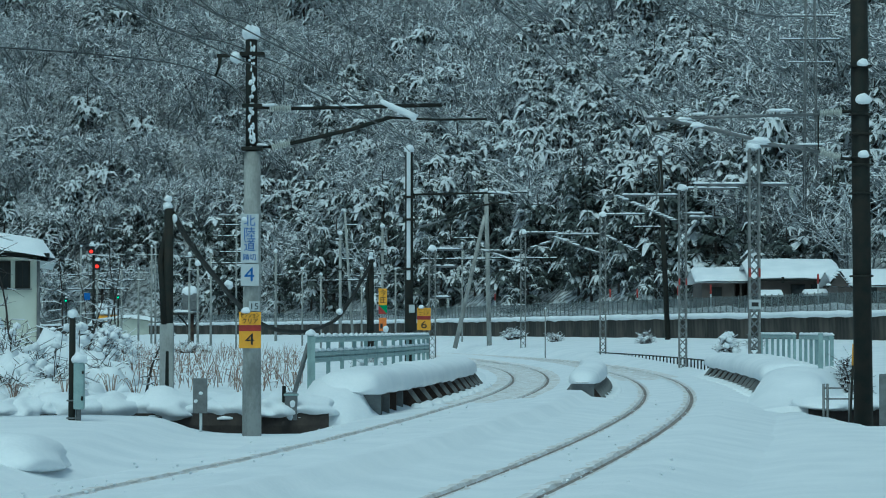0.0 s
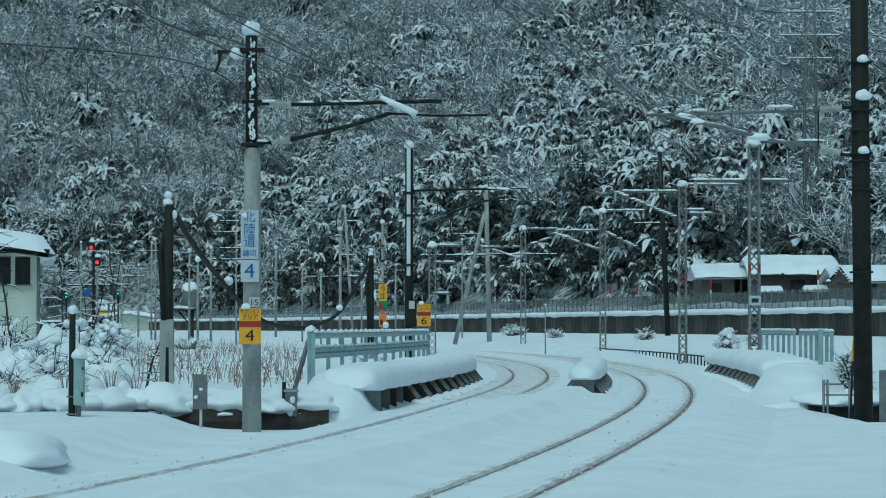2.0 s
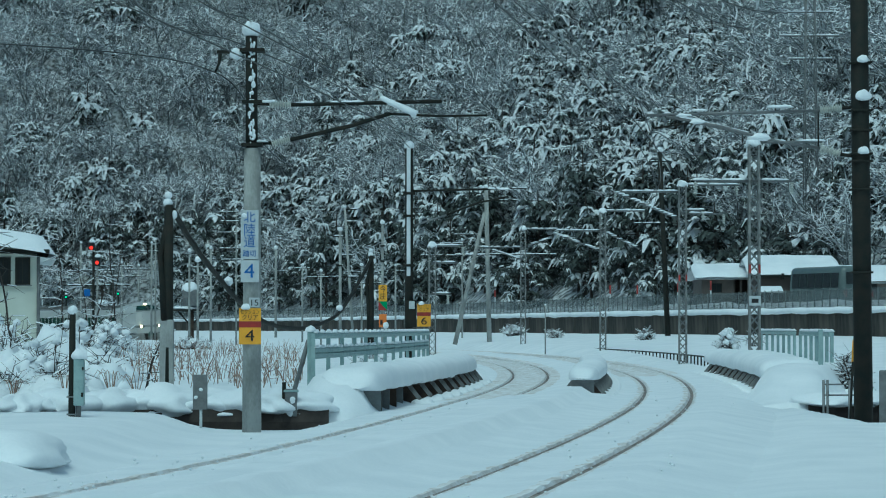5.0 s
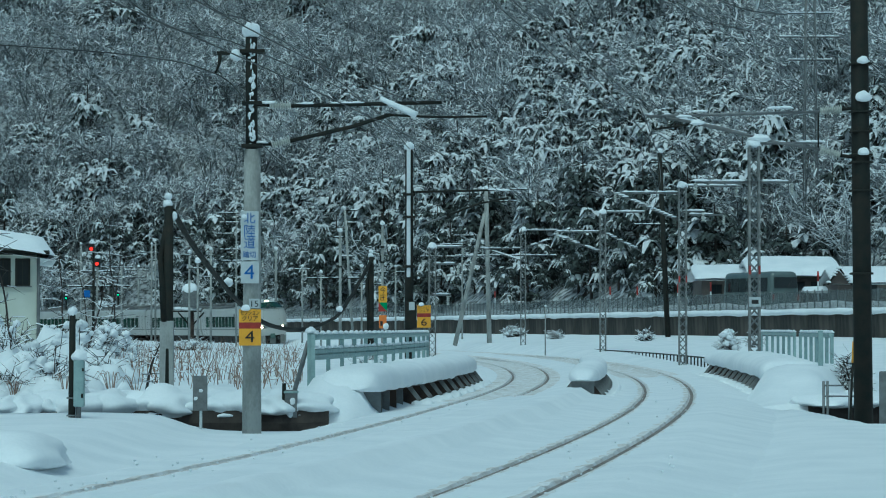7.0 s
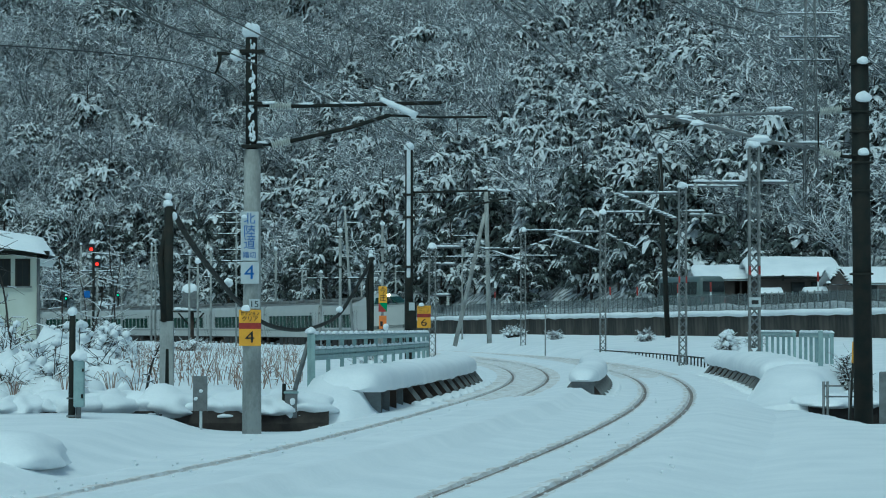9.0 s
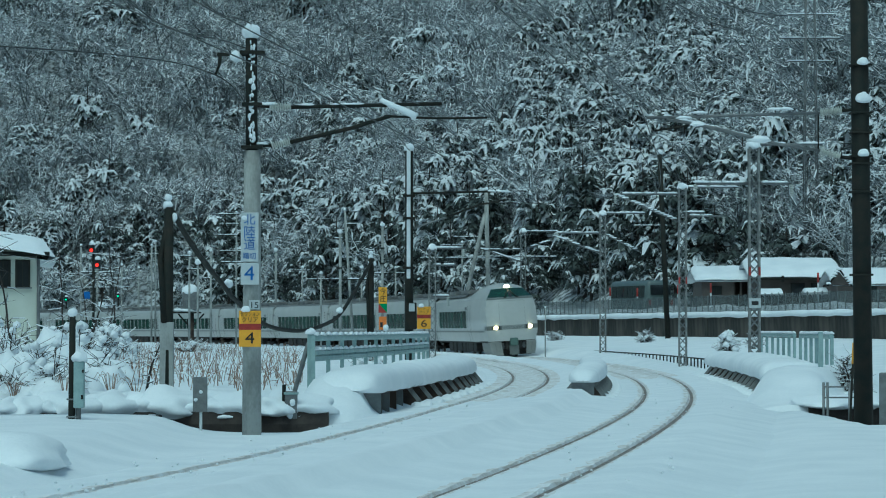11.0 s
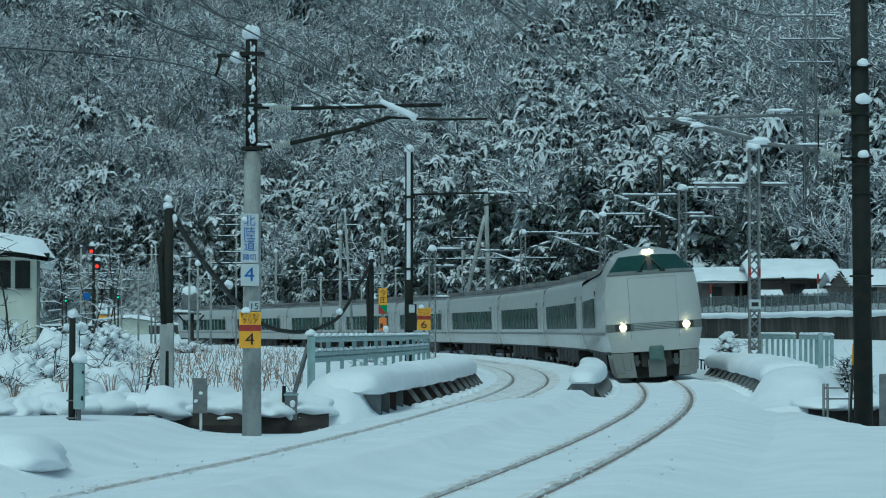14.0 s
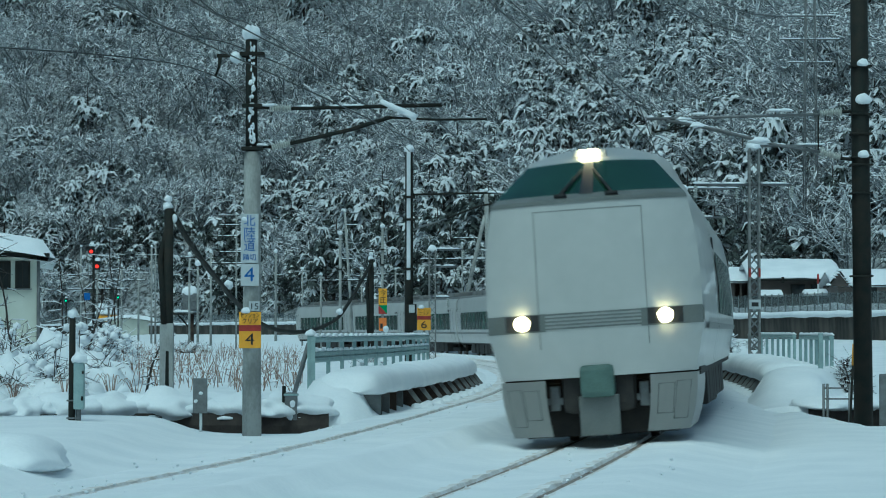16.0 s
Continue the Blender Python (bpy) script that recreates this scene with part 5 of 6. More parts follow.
for px, py, d, r, arms, ball in ((350, 462, 185, 0.09, ((-0.5, -1.2, 0.1), (0.4, -0.6, 0.2)), 0.22), (335, 445, 186, 0.08, (), 0.14), (373, 440, 200, 0.09, ((0.8, 0, 0.9), (2, -0.5, 0)), 0.12),
                                 (418, 372, 170, 0.06, ((0.1, -1.1, 0.2), (0.7, -1.0, 0.1), (1.4, -1.1, 0.2), (2.4, -1.0, 0.3), (3.1, -0.9, 0.3)), 0.08),
                                 (432, 375, 171, 0.06, ((0.4, -0.3, 0.6), (2.2, -0.4, 0.4)), 0.08),
                                 (268, 430, 260, 0.1, ((0.8, -1.5, 1.5),), 0.12), (275, 424, 262, 0.1, (), 0.12), (215, 465, 240, 0.1, ((0.3, -2, 1), (1.2, -2, 2)), 0.14),
                                 (245, 470, 300, 0.12, ((0.4, -1.5, 1.5),), 0.15), (143, 430, 210, 0.08, ((2.2, -1, 1),), 0.1), (192, 480, 320, 0.13, ((0.5, -2, 2),), 0.14),
                                 (568, 480, 190, 0.07, ((0.4, -1, 1),), 0.12), (640, 470, 200, 0.08, ((0.5, -1.2, 1.2), (1.3, -0.5, 1.5)), 0.14), (965, 540, 140, 0.035, (), 0.05),
                                 (535, 470, 230, 0.08, ((0.2, -1, 0.6),), 0.14), (700, 470, 210, 0.08, ((0.4, -1.6, 1.0),), 0.1), (818, 425, 190, 0.06, ((0.2, -1.5, 0.2),), 0.1)):
    z1 = 1.5 + (579 - py) / 4800 * d
    pipe_pole("pole", (px - 784) / 4800 * d, float(d), 0.1, z1, r, CONCRETE if int(px) % 3 else STEEL_GREY, "slim line-side pole with small crossarms and snow", 0.0,
              [(z1 - a, b, c) for a, b, c in arms], ball)


# ---- near things beside the line ----
def box_post():
    """Old post with a pale teal control box."""
    y = 44.0
    root = thing("control_box_post", "weathered post carrying a pale teal control box capped with snow", "control box")
    x = -6.02
    part("post", tube([(x, y, -0.6), (x + 0.01, y, 1.81)], 0.06, 0.05, 8), STEEL_DARK, root)
    part("pipe", tube([(-5.91, y, -0.6), (-5.91, y, 0.94)], 0.045, 0.045, 8), STEEL_GREY, root)
    cab = part("cabinet", box(-5.89, y - 0.06, 0.61, 0.17, 0.16, 0.76, 0.025), TEAL, root)
    part("hinge", box(-5.82, y - 0.15, 0.83, 0.03, 0.02, 0.05), STEEL_DARK, cab)
    part("latch", box(-5.83, y - 0.15, 0.41, 0.035, 0.02, 0.07), STEEL_DARK, cab)
    for py in (702, 733, 744):
        part("strap", box(-5.99, y, 1.5 + (579 - py) / 4800 * 44, 0.21, 0.12, 0.025), STEEL_GREY, root)
    snow_ball(root, (-5.89, y - 0.04, 1.01), 0.135, 2, 1, 0.3)
    snow_ball(root, (x + 0.01, y, 1.78), 0.075, 4, 1, 1.2)


box_post()


def plate_sign():
    y = 46.5
    root = thing("blank_sign", "small blank grey metal sign on a white post", "sign")
    part("board", box(-4.16, y, 0.39, 0.25, 0.02, 0.6, 0.006), STEEL_GREY, root)
    part("post", tube([(-4.15, y + 0.03, -0.7), (-4.15, y + 0.03, 0.33)], 0.025, 0.025, 8), WHITE, root)
    for px, py in ((356, 689), (347, 703)):
        part("stuck_snow", blob(((px - 784) / 4800 * 46.5, y - 0.014, 1.5 + (579 - py) / 4800 * 46.5), 0.035, 0.01, 0.03, px, 0.4, 2, 1), SNOW, root)


plate_sign()


def junction_box():
    y = 49.0
    root = thing("junction_box", "small grey metal junction box on a stand by the bridge", "box")
    part("body", box(-2.74, y, 0.14, 0.22, 0.2, 0.5, 0.015), STEEL_GREY, root)
    part("lid", box(-2.74, y, 0.35, 0.26, 0.24, 0.04, 0.01), TEAL, root)
    part("stand", box(-2.87, y, 0.06, 0.07, 0.07, 0.9, 0.01), STEEL_DARK, root)
    snow_ball(root, (-2.71, y - 0.1, 0.20), 0.05, 3, 0.5, 1.5)
    snow_ball(root, (-2.76, y - 0.1, -0.02), 0.06, 5, 0.5, 1.5)


junction_box()


def grey_fence():
    """Low pipe fence by the right-hand abutment, a striped rod and the edge of a board."""
    y = 52.0
    root = thing("pipe_fence", "low grey pipe fence at the stream's edge", "fence")
    for px in (1457, 1464, 1503):
        part("post", tube([((px - 784) / 4800 * y, y, -1.4), ((px - 784) / 4800 * y, y, 0.49)], 0.025, 0.025, 6), STEEL_GREY, root)
    for py in (680, 699):
        z = 1.5 + (579 - py) / 4800 * y
        part("rail_bar", tube([(7.28, y, z), (8.00, y, z)], 0.018, 0.018, 6), STEEL_GREY, root)
    rod = thing("marker_rod", "leaning dark rod with a yellow tip", "rod")
    part("rod", tube([(7.18, 48, -0.5), (7.25, 48, 0.89)], 0.02, 0.02, 6), STEEL_DARK, rod)
    part("tip", tube([(7.25, 48, 0.89), (7.27, 48, 1.27)], 0.026, 0.026, 6), YELLOW, rod)
    tall = thing("railing_end_post", "pale teal end post of the picket railing", "post")
    part("post", box(8.49, 61, 0.35, 0.1, 0.1, 2.2, 0.01), TEAL, tall)
    board = thing("board", "weathered grey board standing by the pole", "board")
    part("panel", box(7.17, 44.0, 0.28, 0.2, 0.06, 1.05, 0.03), STEEL_GREY, board)
    part("leg", tube([(7.17, 44.05, -0.5), (7.17, 44.05, 0.3)], 0.03, 0.03, 6), STEEL_GREY, board)


grey_fence()


def stream_y(x):
    return 48.3 + 0.22 * (x + 6) + 0.25 * math.sin(x * 0.9)


def stream_bank():
    """Dark stone face under overhanging snow, water below."""
    root = tagged(new("stream_bank"), "dark wet stone bank under overhanging snow", "bank", kind="structure")
    for x0, x1, dy in ((-12.0, -2.0, 0.0), (7.2, 13.0, 2.2)):
        xs = np.arange(x0, x1, 0.14)
        prof = [(0.0, -1.9), (-0.03, -0.9), (0.02, -0.5), (0.0, -0.2), (0.1, 0.02)]
        co = []
        for x in xs:
            for a, z in prof:
                k = noise.noise(Vector((x * 2.2, z * 4, 5)))
                co.append((x, stream_y(x) + dy + a + 0.09 * k, z))
        quick_mesh("stone_face", np.array(co), grid_faces(len(xs), len(prof)), [BARK], None, smooth=False).parent = root
    water = mesh_obj("water", box(0, 49.2, -1.62, 60, 9, 0.04, 0, Matrix.Rotation(0.0, 4, "Z")), WATER)
    tagged(water, "dark still stream water", "water", kind="structure")
    rng = random.Random(9)
    x = -11.6
    while x < -2.2:
        w = rng.uniform(0.35, 0.8)
        ob = mesh_obj("snow_bank", blob((x, stream_y(x) + 0.70, rng.uniform(-0.02, 0.05)), w, rng.uniform(0.6, 0.85), rng.uniform(0.26, 0.42), int(x * 10) % 17, 0.35, 4, rng.uniform(0.3, 0.6)), SNOW)
        tagged(ob, "bulging snow overhanging the stream", "snow bank", "snow banks")
        x += w * 0.9
    x = 7.6
    while x < 11:
        ob = mesh_obj("snow_bank", blob((x, stream_y(x) + 2.6, 0.0), 0.7, 0.6, 0.2, int(x * 10) % 13, 0.3, 4, 0.5), SNOW)
        tagged(ob, "bulging snow overhanging the stream", "snow bank", "snow banks")
        x += 0.7


stream_bank()


def snow_shelf():
    """Thick shelf of snow beside the line, overhanging a dark gap."""
    # Low dark box: the shade under the shelf, put into colour.
    slab = thing("shelf_gap_shade", "dark strip standing in for the shaded gap under overhanging snow", "slab")
    part("slab", box(-6.3, 32.2, -0.15, 3.1, 1.7, 0.2, 0.03), BARK, slab)
    bm = bmesh.new()
    for k, (x, y, w, d, h) in enumerate(((-6.2, 32.2, 1.7, 1.5, 0.44), (-5.2, 31.8, 0.85, 1.2, 0.36), (-5.7, 31.5, 1.0, 1.0, 0.36), (-7.0, 32.8, 1.5, 1.7, 0.55))):
        add_blob(bm, (x, y, -0.07), w, d, h, k + 5, 0.22, 5, 0.3)
    tagged(mesh_obj("snow_shelf", bm, SNOW), "thick shelf of snow overhanging a shaded gap", "snow bank", "snow banks")


snow_shelf()


def grass_tuft(x, y, n, h, seed):
    """Dead grass blades arching out of the snow."""
    rng, t = random.Random(seed), Soup()
    z = float(ground_z(np.array([x]), np.array([y]))[0])
    for _ in range(n):
        a, r = rng.uniform(0, math.tau), rng.uniform(0.15, 0.5) * h
        p = Vector((x + rng.uniform(-0.1, 0.1), y, z - 0.05))
        for k in range(4):
            f = (k + 1) / 4
            q = Vector((x + math.cos(a) * r * f * 1.4, y + math.sin(a) * r * f, z + h * rng.uniform(0.9, 1.0) * math.sin(min(1.0, f * 1.05) * 2.2)))
            t.stick(p, q, 0.011 - 0.002 * k, 0.009 - 0.002 * k, 0)
            p = q
    co, tri, mi = t.arrays()
    tagged(quick_mesh("grass_tuft", co, tri, [REED], mi, smooth=False), "tuft of dead brown grass bent over in the snow", "grass", "grass tufts")


for gx, gy, gn, gh, gs in ((-7.35, 47.0, 16, 0.55, 1), (-7.75, 47.4, 9, 0.4, 2), (-6.9, 49.6, 8, 0.7, 3), (-6.1, 50.0, 7, 0.8, 4), (-5.75, 51.0, 6, 0.6, 5), (-7.9, 50.0, 10, 0.5, 6)):
    grass_tuft(gx, gy, gn, gh, gs)


# ---- reeds, bushes, clumps ----
def reeds():
    rng = random.Random(21)
    t = Soup()
    for i in range(1150):
        y = rng.uniform(54, 140)
        lo, hi = -0.122, -0.052
        x = y * rng.uniform(lo, hi)
        if noise.noise(Vector((x * 0.35, y * 0.12, 4))) < -0.02:
            continue
        z = float(ground_z(np.array([x]), np.array([y]))[0])
        h = rng.uniform(0.3, 0.85)
        a = Vector((x, y, z - 0.1))
        bend = Vector((rng.uniform(-0.3, 0.3), rng.uniform(-0.2, 0.2), 0))
        m = a + Vector((0, 0, h * 0.6)) + bend * 0.4
        b = a + Vector((0, 0, h)) + bend
        t.stick(a, m, 0.010, 0.008, 0)
        t.stick(m, b, 0.008, 0.004, 0)
        if rng.random() < 0.5:
            t.stick(m, m + Vector((rng.uniform(-0.25, 0.25), 0, rng.uniform(-0.2, 0.15))), 0.007, 0.004, 0)
        if rng.random() < 0.22:
            t.tongue(m, Vector((rng.choice((-1, 1)), 0, 0)), 0.22, 0.06, 0.1, 1)
    co, tri, mi = t.arrays()
    tagged(quick_mesh("dry_reeds", co, tri, [REED, SNOW], mi, smooth=False), "dry brown reeds standing out of the snow", "reeds", kind="stuff")


reeds()


def bush(x, y, w, h, seed, snowy=1.0, label="bush buried under clumps of fresh snow"):
    """Twiggy bush loaded with snow."""
    rng = random.Random(seed)
    z = float(ground_z(np.array([x]), np.array([y]))[0])
    root = thing("bush", label, "bush", "snowy bushes")
    t = Soup()
    bm = bmesh.new()
    for i in range(int((15 if snowy >= 1.2 else 85) * w)):
        a = rng.uniform(0, math.tau)
        r = w * rng.uniform(0.1, 1.0) * 0.5
        top = Vector((x + math.cos(a) * r, y + math.sin(a) * r * 0.8, z + h * rng.uniform(0.35, 1.0) * (1.1 - (2 * r / w) ** 2 * 0.55)))
        base = Vector((x + rng.uniform(-0.2, 0.2) * w, y, z - 0.2))
        mid = (base + top) / 2 + Vector((rng.uniform(-0.15, 0.15), 0, 0.1))
        t.stick(base, mid, 0.018, 0.013, 0)
        t.stick(mid, top, 0.013, 0.006, 0)
        for _ in range(4):
            p = mid + (top - mid) * rng.random()
            q = p + Vector((rng.uniform(-0.4, 0.4), rng.uniform(-0.3, 0.3), rng.uniform(-0.25, 0.3)))
            t.stick(p, q, 0.008, 0.004, 0, 1 if rng.random() < 0.5 else None)
        if rng.random() < (0.8 * snowy if snowy < 1.2 else 0.4):
            s = rng.uniform(0.04, 0.13) * (0.7 + 0.3 * snowy)
            add_blob(bm, top - Vector((0, 0, s * 0.3)), s * rng.uniform(0.8, 1.35), s, s * rng.uniform(0.75, 1.15), seed + i, 0.6, 2, 0.9)
    co, tri, mi = t.arrays()
    tw = quick_mesh("twig_mass", co, tri, [BARK, SNOW], mi, smooth=False)
    tw.parent = root
    tagged(tw, kind="stuff")
    if snowy >= 1.2:
        for k in range(14):
            u = rng.uniform(-0.48, 0.48)
            tall = h * (1.0 - 2.2 * u * u) * rng.uniform(0.55, 1.0)
            add_blob(bm, (x + u * w, y + rng.uniform(-0.35, 0.2), z - 0.1 + rng.uniform(0, 0.3) * tall), w * rng.uniform(0.2, 0.38), w * 0.36, tall * rng.uniform(0.5, 0.68), seed * 7 + k, 0.42, 3, 0.6)
    tagged(part("snow_clumps", bm, SNOW, root), kind="stuff")


for bx, by, bw, bh, sd, sn in ((-7.6, 52.0, 1.6, 1.1, 1, 1.3), (-8.6, 53.5, 1.7, 1.3, 2, 1.3), (-6.9, 54.0, 1.1, 0.9, 3, 1.2), (-7.9, 56.5, 1.9, 1.35, 4, 1.4), (-9.3, 57.0, 1.9, 1.4, 5, 1.4),
                               (-8.5, 61.0, 2.2, 1.35, 6, 1.4), (-10.2, 63.0, 2.4, 1.5, 7, 1.4), (-7.2, 50.6, 1.3, 0.8, 8, 1.2), (-8.2, 50.5, 1.3, 0.9, 9, 1.3), (-9.0, 70.0, 1.8, 1.3, 10, 0.9),
                               (-10.9, 92.0, 1.3, 1.1, 11, 0.8), (-9.8, 80.0, 1.5, 1.3, 12, 0.9), 
                               (-2.3, 84.0, 0.9, 0.7, 20, 1.0),
                               (12.6, 120.0, 0.8, 0.5, 21, 0.4), (14.4, 125.0, 0.7, 0.5, 22, 0.4), (4.8, 185.0, 1.8, 0.7, 23, 0.5), (11.2, 150.0, 1.0, 0.6, 24, 0.4), (7.0, 170.0, 0.9, 0.5, 25, 0.3),
                               (9.1, 60.6, 0.8, 0.9, 26, 0.3), (-14.0, 150.0, 2.5, 0.5, 28, 0.8), (-21.0, 160.0, 3.0, 0.9, 30, 0.9),
                               (12.5, 119.0, 0.9, 1.0, 31, 1.1)):
    bush(bx, by, bw, bh, sd, sn)


def sapling(x, y, h, seed, lean, red=False):
    """Thin leafless young tree."""
    rng = random.Random(seed)
    z = float(ground_z(np.array([x]), np.array([y]))[0])
    root = thing("young_tree", "thin leafless young tree flecked with snow", "tree", "young trees")
    t = Soup()
    p = Vector((x, y, z - 0.2))
    d = Vector((lean, 0, 1)).normalized()
    n = 9
    for i in range(n):
        q = p + d * (h / n)
        t.stick(p, q, 0.035 * (1 - i / n) + 0.008, 0.035 * (1 - (i + 1) / n) + 0.008, 0)
        for _ in range(3 if i > 1 else 0):
            a = rng.uniform(0, math.tau)
            e = q + Vector((math.cos(a), math.sin(a), rng.uniform(-0.2, 0.6))) * rng.uniform(0.25, 0.75) * h * 0.22
            t.stick(q, e, 0.010, 0.005, 0, 1 if rng.random() < 0.35 else None)
            for _ in range(2):
                m = q + (e - q) * rng.uniform(0.3, 0.9)
                t.stick(m, m + Vector((rng.uniform(-1, 1), rng.uniform(-1, 1), rng.uniform(-0.6, 0.4))) * 0.12 * h, 0.006, 0.003, 0, 1 if rng.random() < 0.3 else None)
        p, d = q, (d + Vector((rng.uniform(-0.12, 0.12), rng.uniform(-0.1, 0.1), 0))).normalized()
    co, tri, mi = t.arrays()
    quick_mesh("crown", co, tri, [BARK, SNOW_TREE], mi, smooth=False).parent = root
    bm = bmesh.new()
    add_blob(bm, (x, y, z), 0.15, 0.15, 0.12, seed)
    part("snow_foot", bm, SNOW, root)


for sx, sy, sh, sd, ln in ((-9.2, 60.0, 3.6, 1, -0.28), (-8.9, 66.0, 3.0, 2, 0.25), (-11.0, 78.0, 3.8, 3, 0.1), (-12.0, 100.0, 5.5, 4, 0.0), (-13.0, 104.0, 5.0, 5, 0.1), (-5.8, 52.5, 1.5, 6, 0.12),
                           (-12.4, 96.0, 4.4, 7, -0.1), (9.0, 60.2, 1.0, 8, 0.2)):
    sapling(sx, sy, sh, sd, ln)


# ---- signals, house, sheds on the left ----
def signal(x, y, zs, glow, label, z0=0.0, r=0.07):
    root = thing("railway_signal", label, "signal", "railway signals")
    part("mast", tube([(x, y, z0), (x, y, zs[0][1] + 0.2)], r, r, 8), STEEL_DARK, root)
    for dx, z in zs:
        hd = part("signal_head", box(x + dx, y - 0.12, z, 0.36, 0.2, 0.5, 0.06), BLACK, root)
        bm = bmesh.new()
        bmesh.ops.create_cone(bm, cap_ends=True, segments=14, radius1=0.1, radius2=0.1, depth=0.03,
                              matrix=Matrix.Translation((x + dx, y - 0.235, z - 0.05)) @ Matrix.Rotation(math.pi / 2, 4, "X"))
        part("lens", bm, glow, hd, "lit signal lens")
        part("hood", box(x + dx, y - 0.3, z + 0.1, 0.26, 0.2, 0.02), BLACK, hd)
        snow_ball(root, (x + dx + 0.03, y - 0.1, z + 0.27), 0.17, int(z * 10), 1, 0.3)
        part("bracket", box(x + dx * 0.5, y - 0.03, z - 0.2, abs(dx) + 0.1, 0.06, 0.06), STEEL_DARK, root)


signal(-19.34, 150.0, [(-0.1, 5.94), (0.22, 5.12)], RED_GLOW, "two red railway signal lamps on a dark mast")
signal(-40.13, 335.0, [(0, 5.69)], GREEN_GLOW, "green railway signal lamp beyond the tracks", 0.4, 0.09)
signal(-41.69, 300.0, [(0, 4.88)], GREEN_GLOW, "small green railway signal lamp far off", 0.4, 0.08)
lat = pipe_pole("pole", -19.25, 151.0, 0.1, 4.93, 0.07, CONCRETE, "pale pole beside the signals", 0, ((4.68, -0.9, 0.9), (3.83, -1.6, 1.8)), 0.1)
part("blue_plate", box(-19.82, 151, 3.42, 0.34, 0.03, 0.4, 0.01), BLUE, lat)


def roof_snow(root, x0, x1, y0, y1, z_eave, z_ridge, thick, seed, along="x", over=0.35):
    """Thick smooth snow over a pitched roof, ridge along x or y."""
    n, m = 24, 17
    co = []
    for i in range(n):
        for j in range(m):
            u, v = i / (n - 1), j / (m - 1)
            x, y = x0 - over + (x1 - x0 + 2 * over) * u, y0 - over + (y1 - y0 + 2 * over) * v
            s = abs(2 * (v if along == "x" else u) - 1)
            e = min(u, 1 - u, v, 1 - v)
            t = thick * min(1.0, e / 0.05) ** 0.5
            z = z_ridge + (z_eave - z_ridge) * s ** 1.15 + t + 0.05 * noise.noise(Vector((x * 0.8, y * 0.8, seed)))
            co.append((x, y, z))
    for i in range(n):
        for j in range(m):
            u, v = i / (n - 1), j / (m - 1)
            x, y = x0 - over + (x1 - x0 + 2 * over) * u, y0 - over + (y1 - y0 + 2 * over) * v
            s = abs(2 * (v if along == "x" else u) - 1)
            co.append((x, y, z_ridge + (z_eave - z_ridge) * s ** 1.15 - 0.12))
    f = grid_faces(n, m)
    g = f[:, ::-1] + n * m
    ob = quick_mesh("roof_snow", np.array(co), np.concatenate([f, g]), [SNOW])
    ob.parent = root
    return ob


def window(root, x, y, z, w, h):
    wn_ = part("window", box(x, y, z, w + 0.1, 0.06, h + 0.1, 0.01), STEEL_DARK, root)
    for s in (-1, 1):
        part("pane", box(x + s * w / 4, y - 0.035, z, w / 2 - 0.03, 0.01, h), HOUSE_GLASS, wn_)
    part("sill", box(x, y - 0.06, z - h / 2 - 0.06, w + 0.2, 0.1, 0.04), STEEL_GREY, wn_)


def house_left():
    y = 80.0
    root = thing("house", "cream rendered house with a thick rounded snow roof", "house", "houses")
    x1 = -11.97
    part("wall", box(x1 - 4.0, y + 4, 1.7, 8.0, 8.0, 4.3, 0.03), CREAM, root)
    part("roof", box(x1 - 4.0, y + 4, 3.75 - 0.02, 8.7, 8.8, 0.12, 0.02), STEEL_DARK, root)
    roof_snow(root, x1 - 8.4, x1 + 0.2, y - 0.2, y + 8.4, 3.62, 4.18, 0.55, 3, "y")
    window(root, -12.40, y - 0.02, 3.15, 0.34, 0.72)
    window(root, -12.97, y - 0.02, 3.15, 0.34, 0.72)
    root.matrix_basis = Matrix.Translation((x1, y, 0)) @ Matrix.Rotation(radians(9), 4, "Z") @ Matrix.Translation((-x1, -y, 0))
    part("downpipe", tube([(x1 + 0.03, y - 0.08, 0.0), (x1 + 0.03, y - 0.08, 3.72)], 0.05, 0.05, 8), STEEL_GREY, root)


house_left()


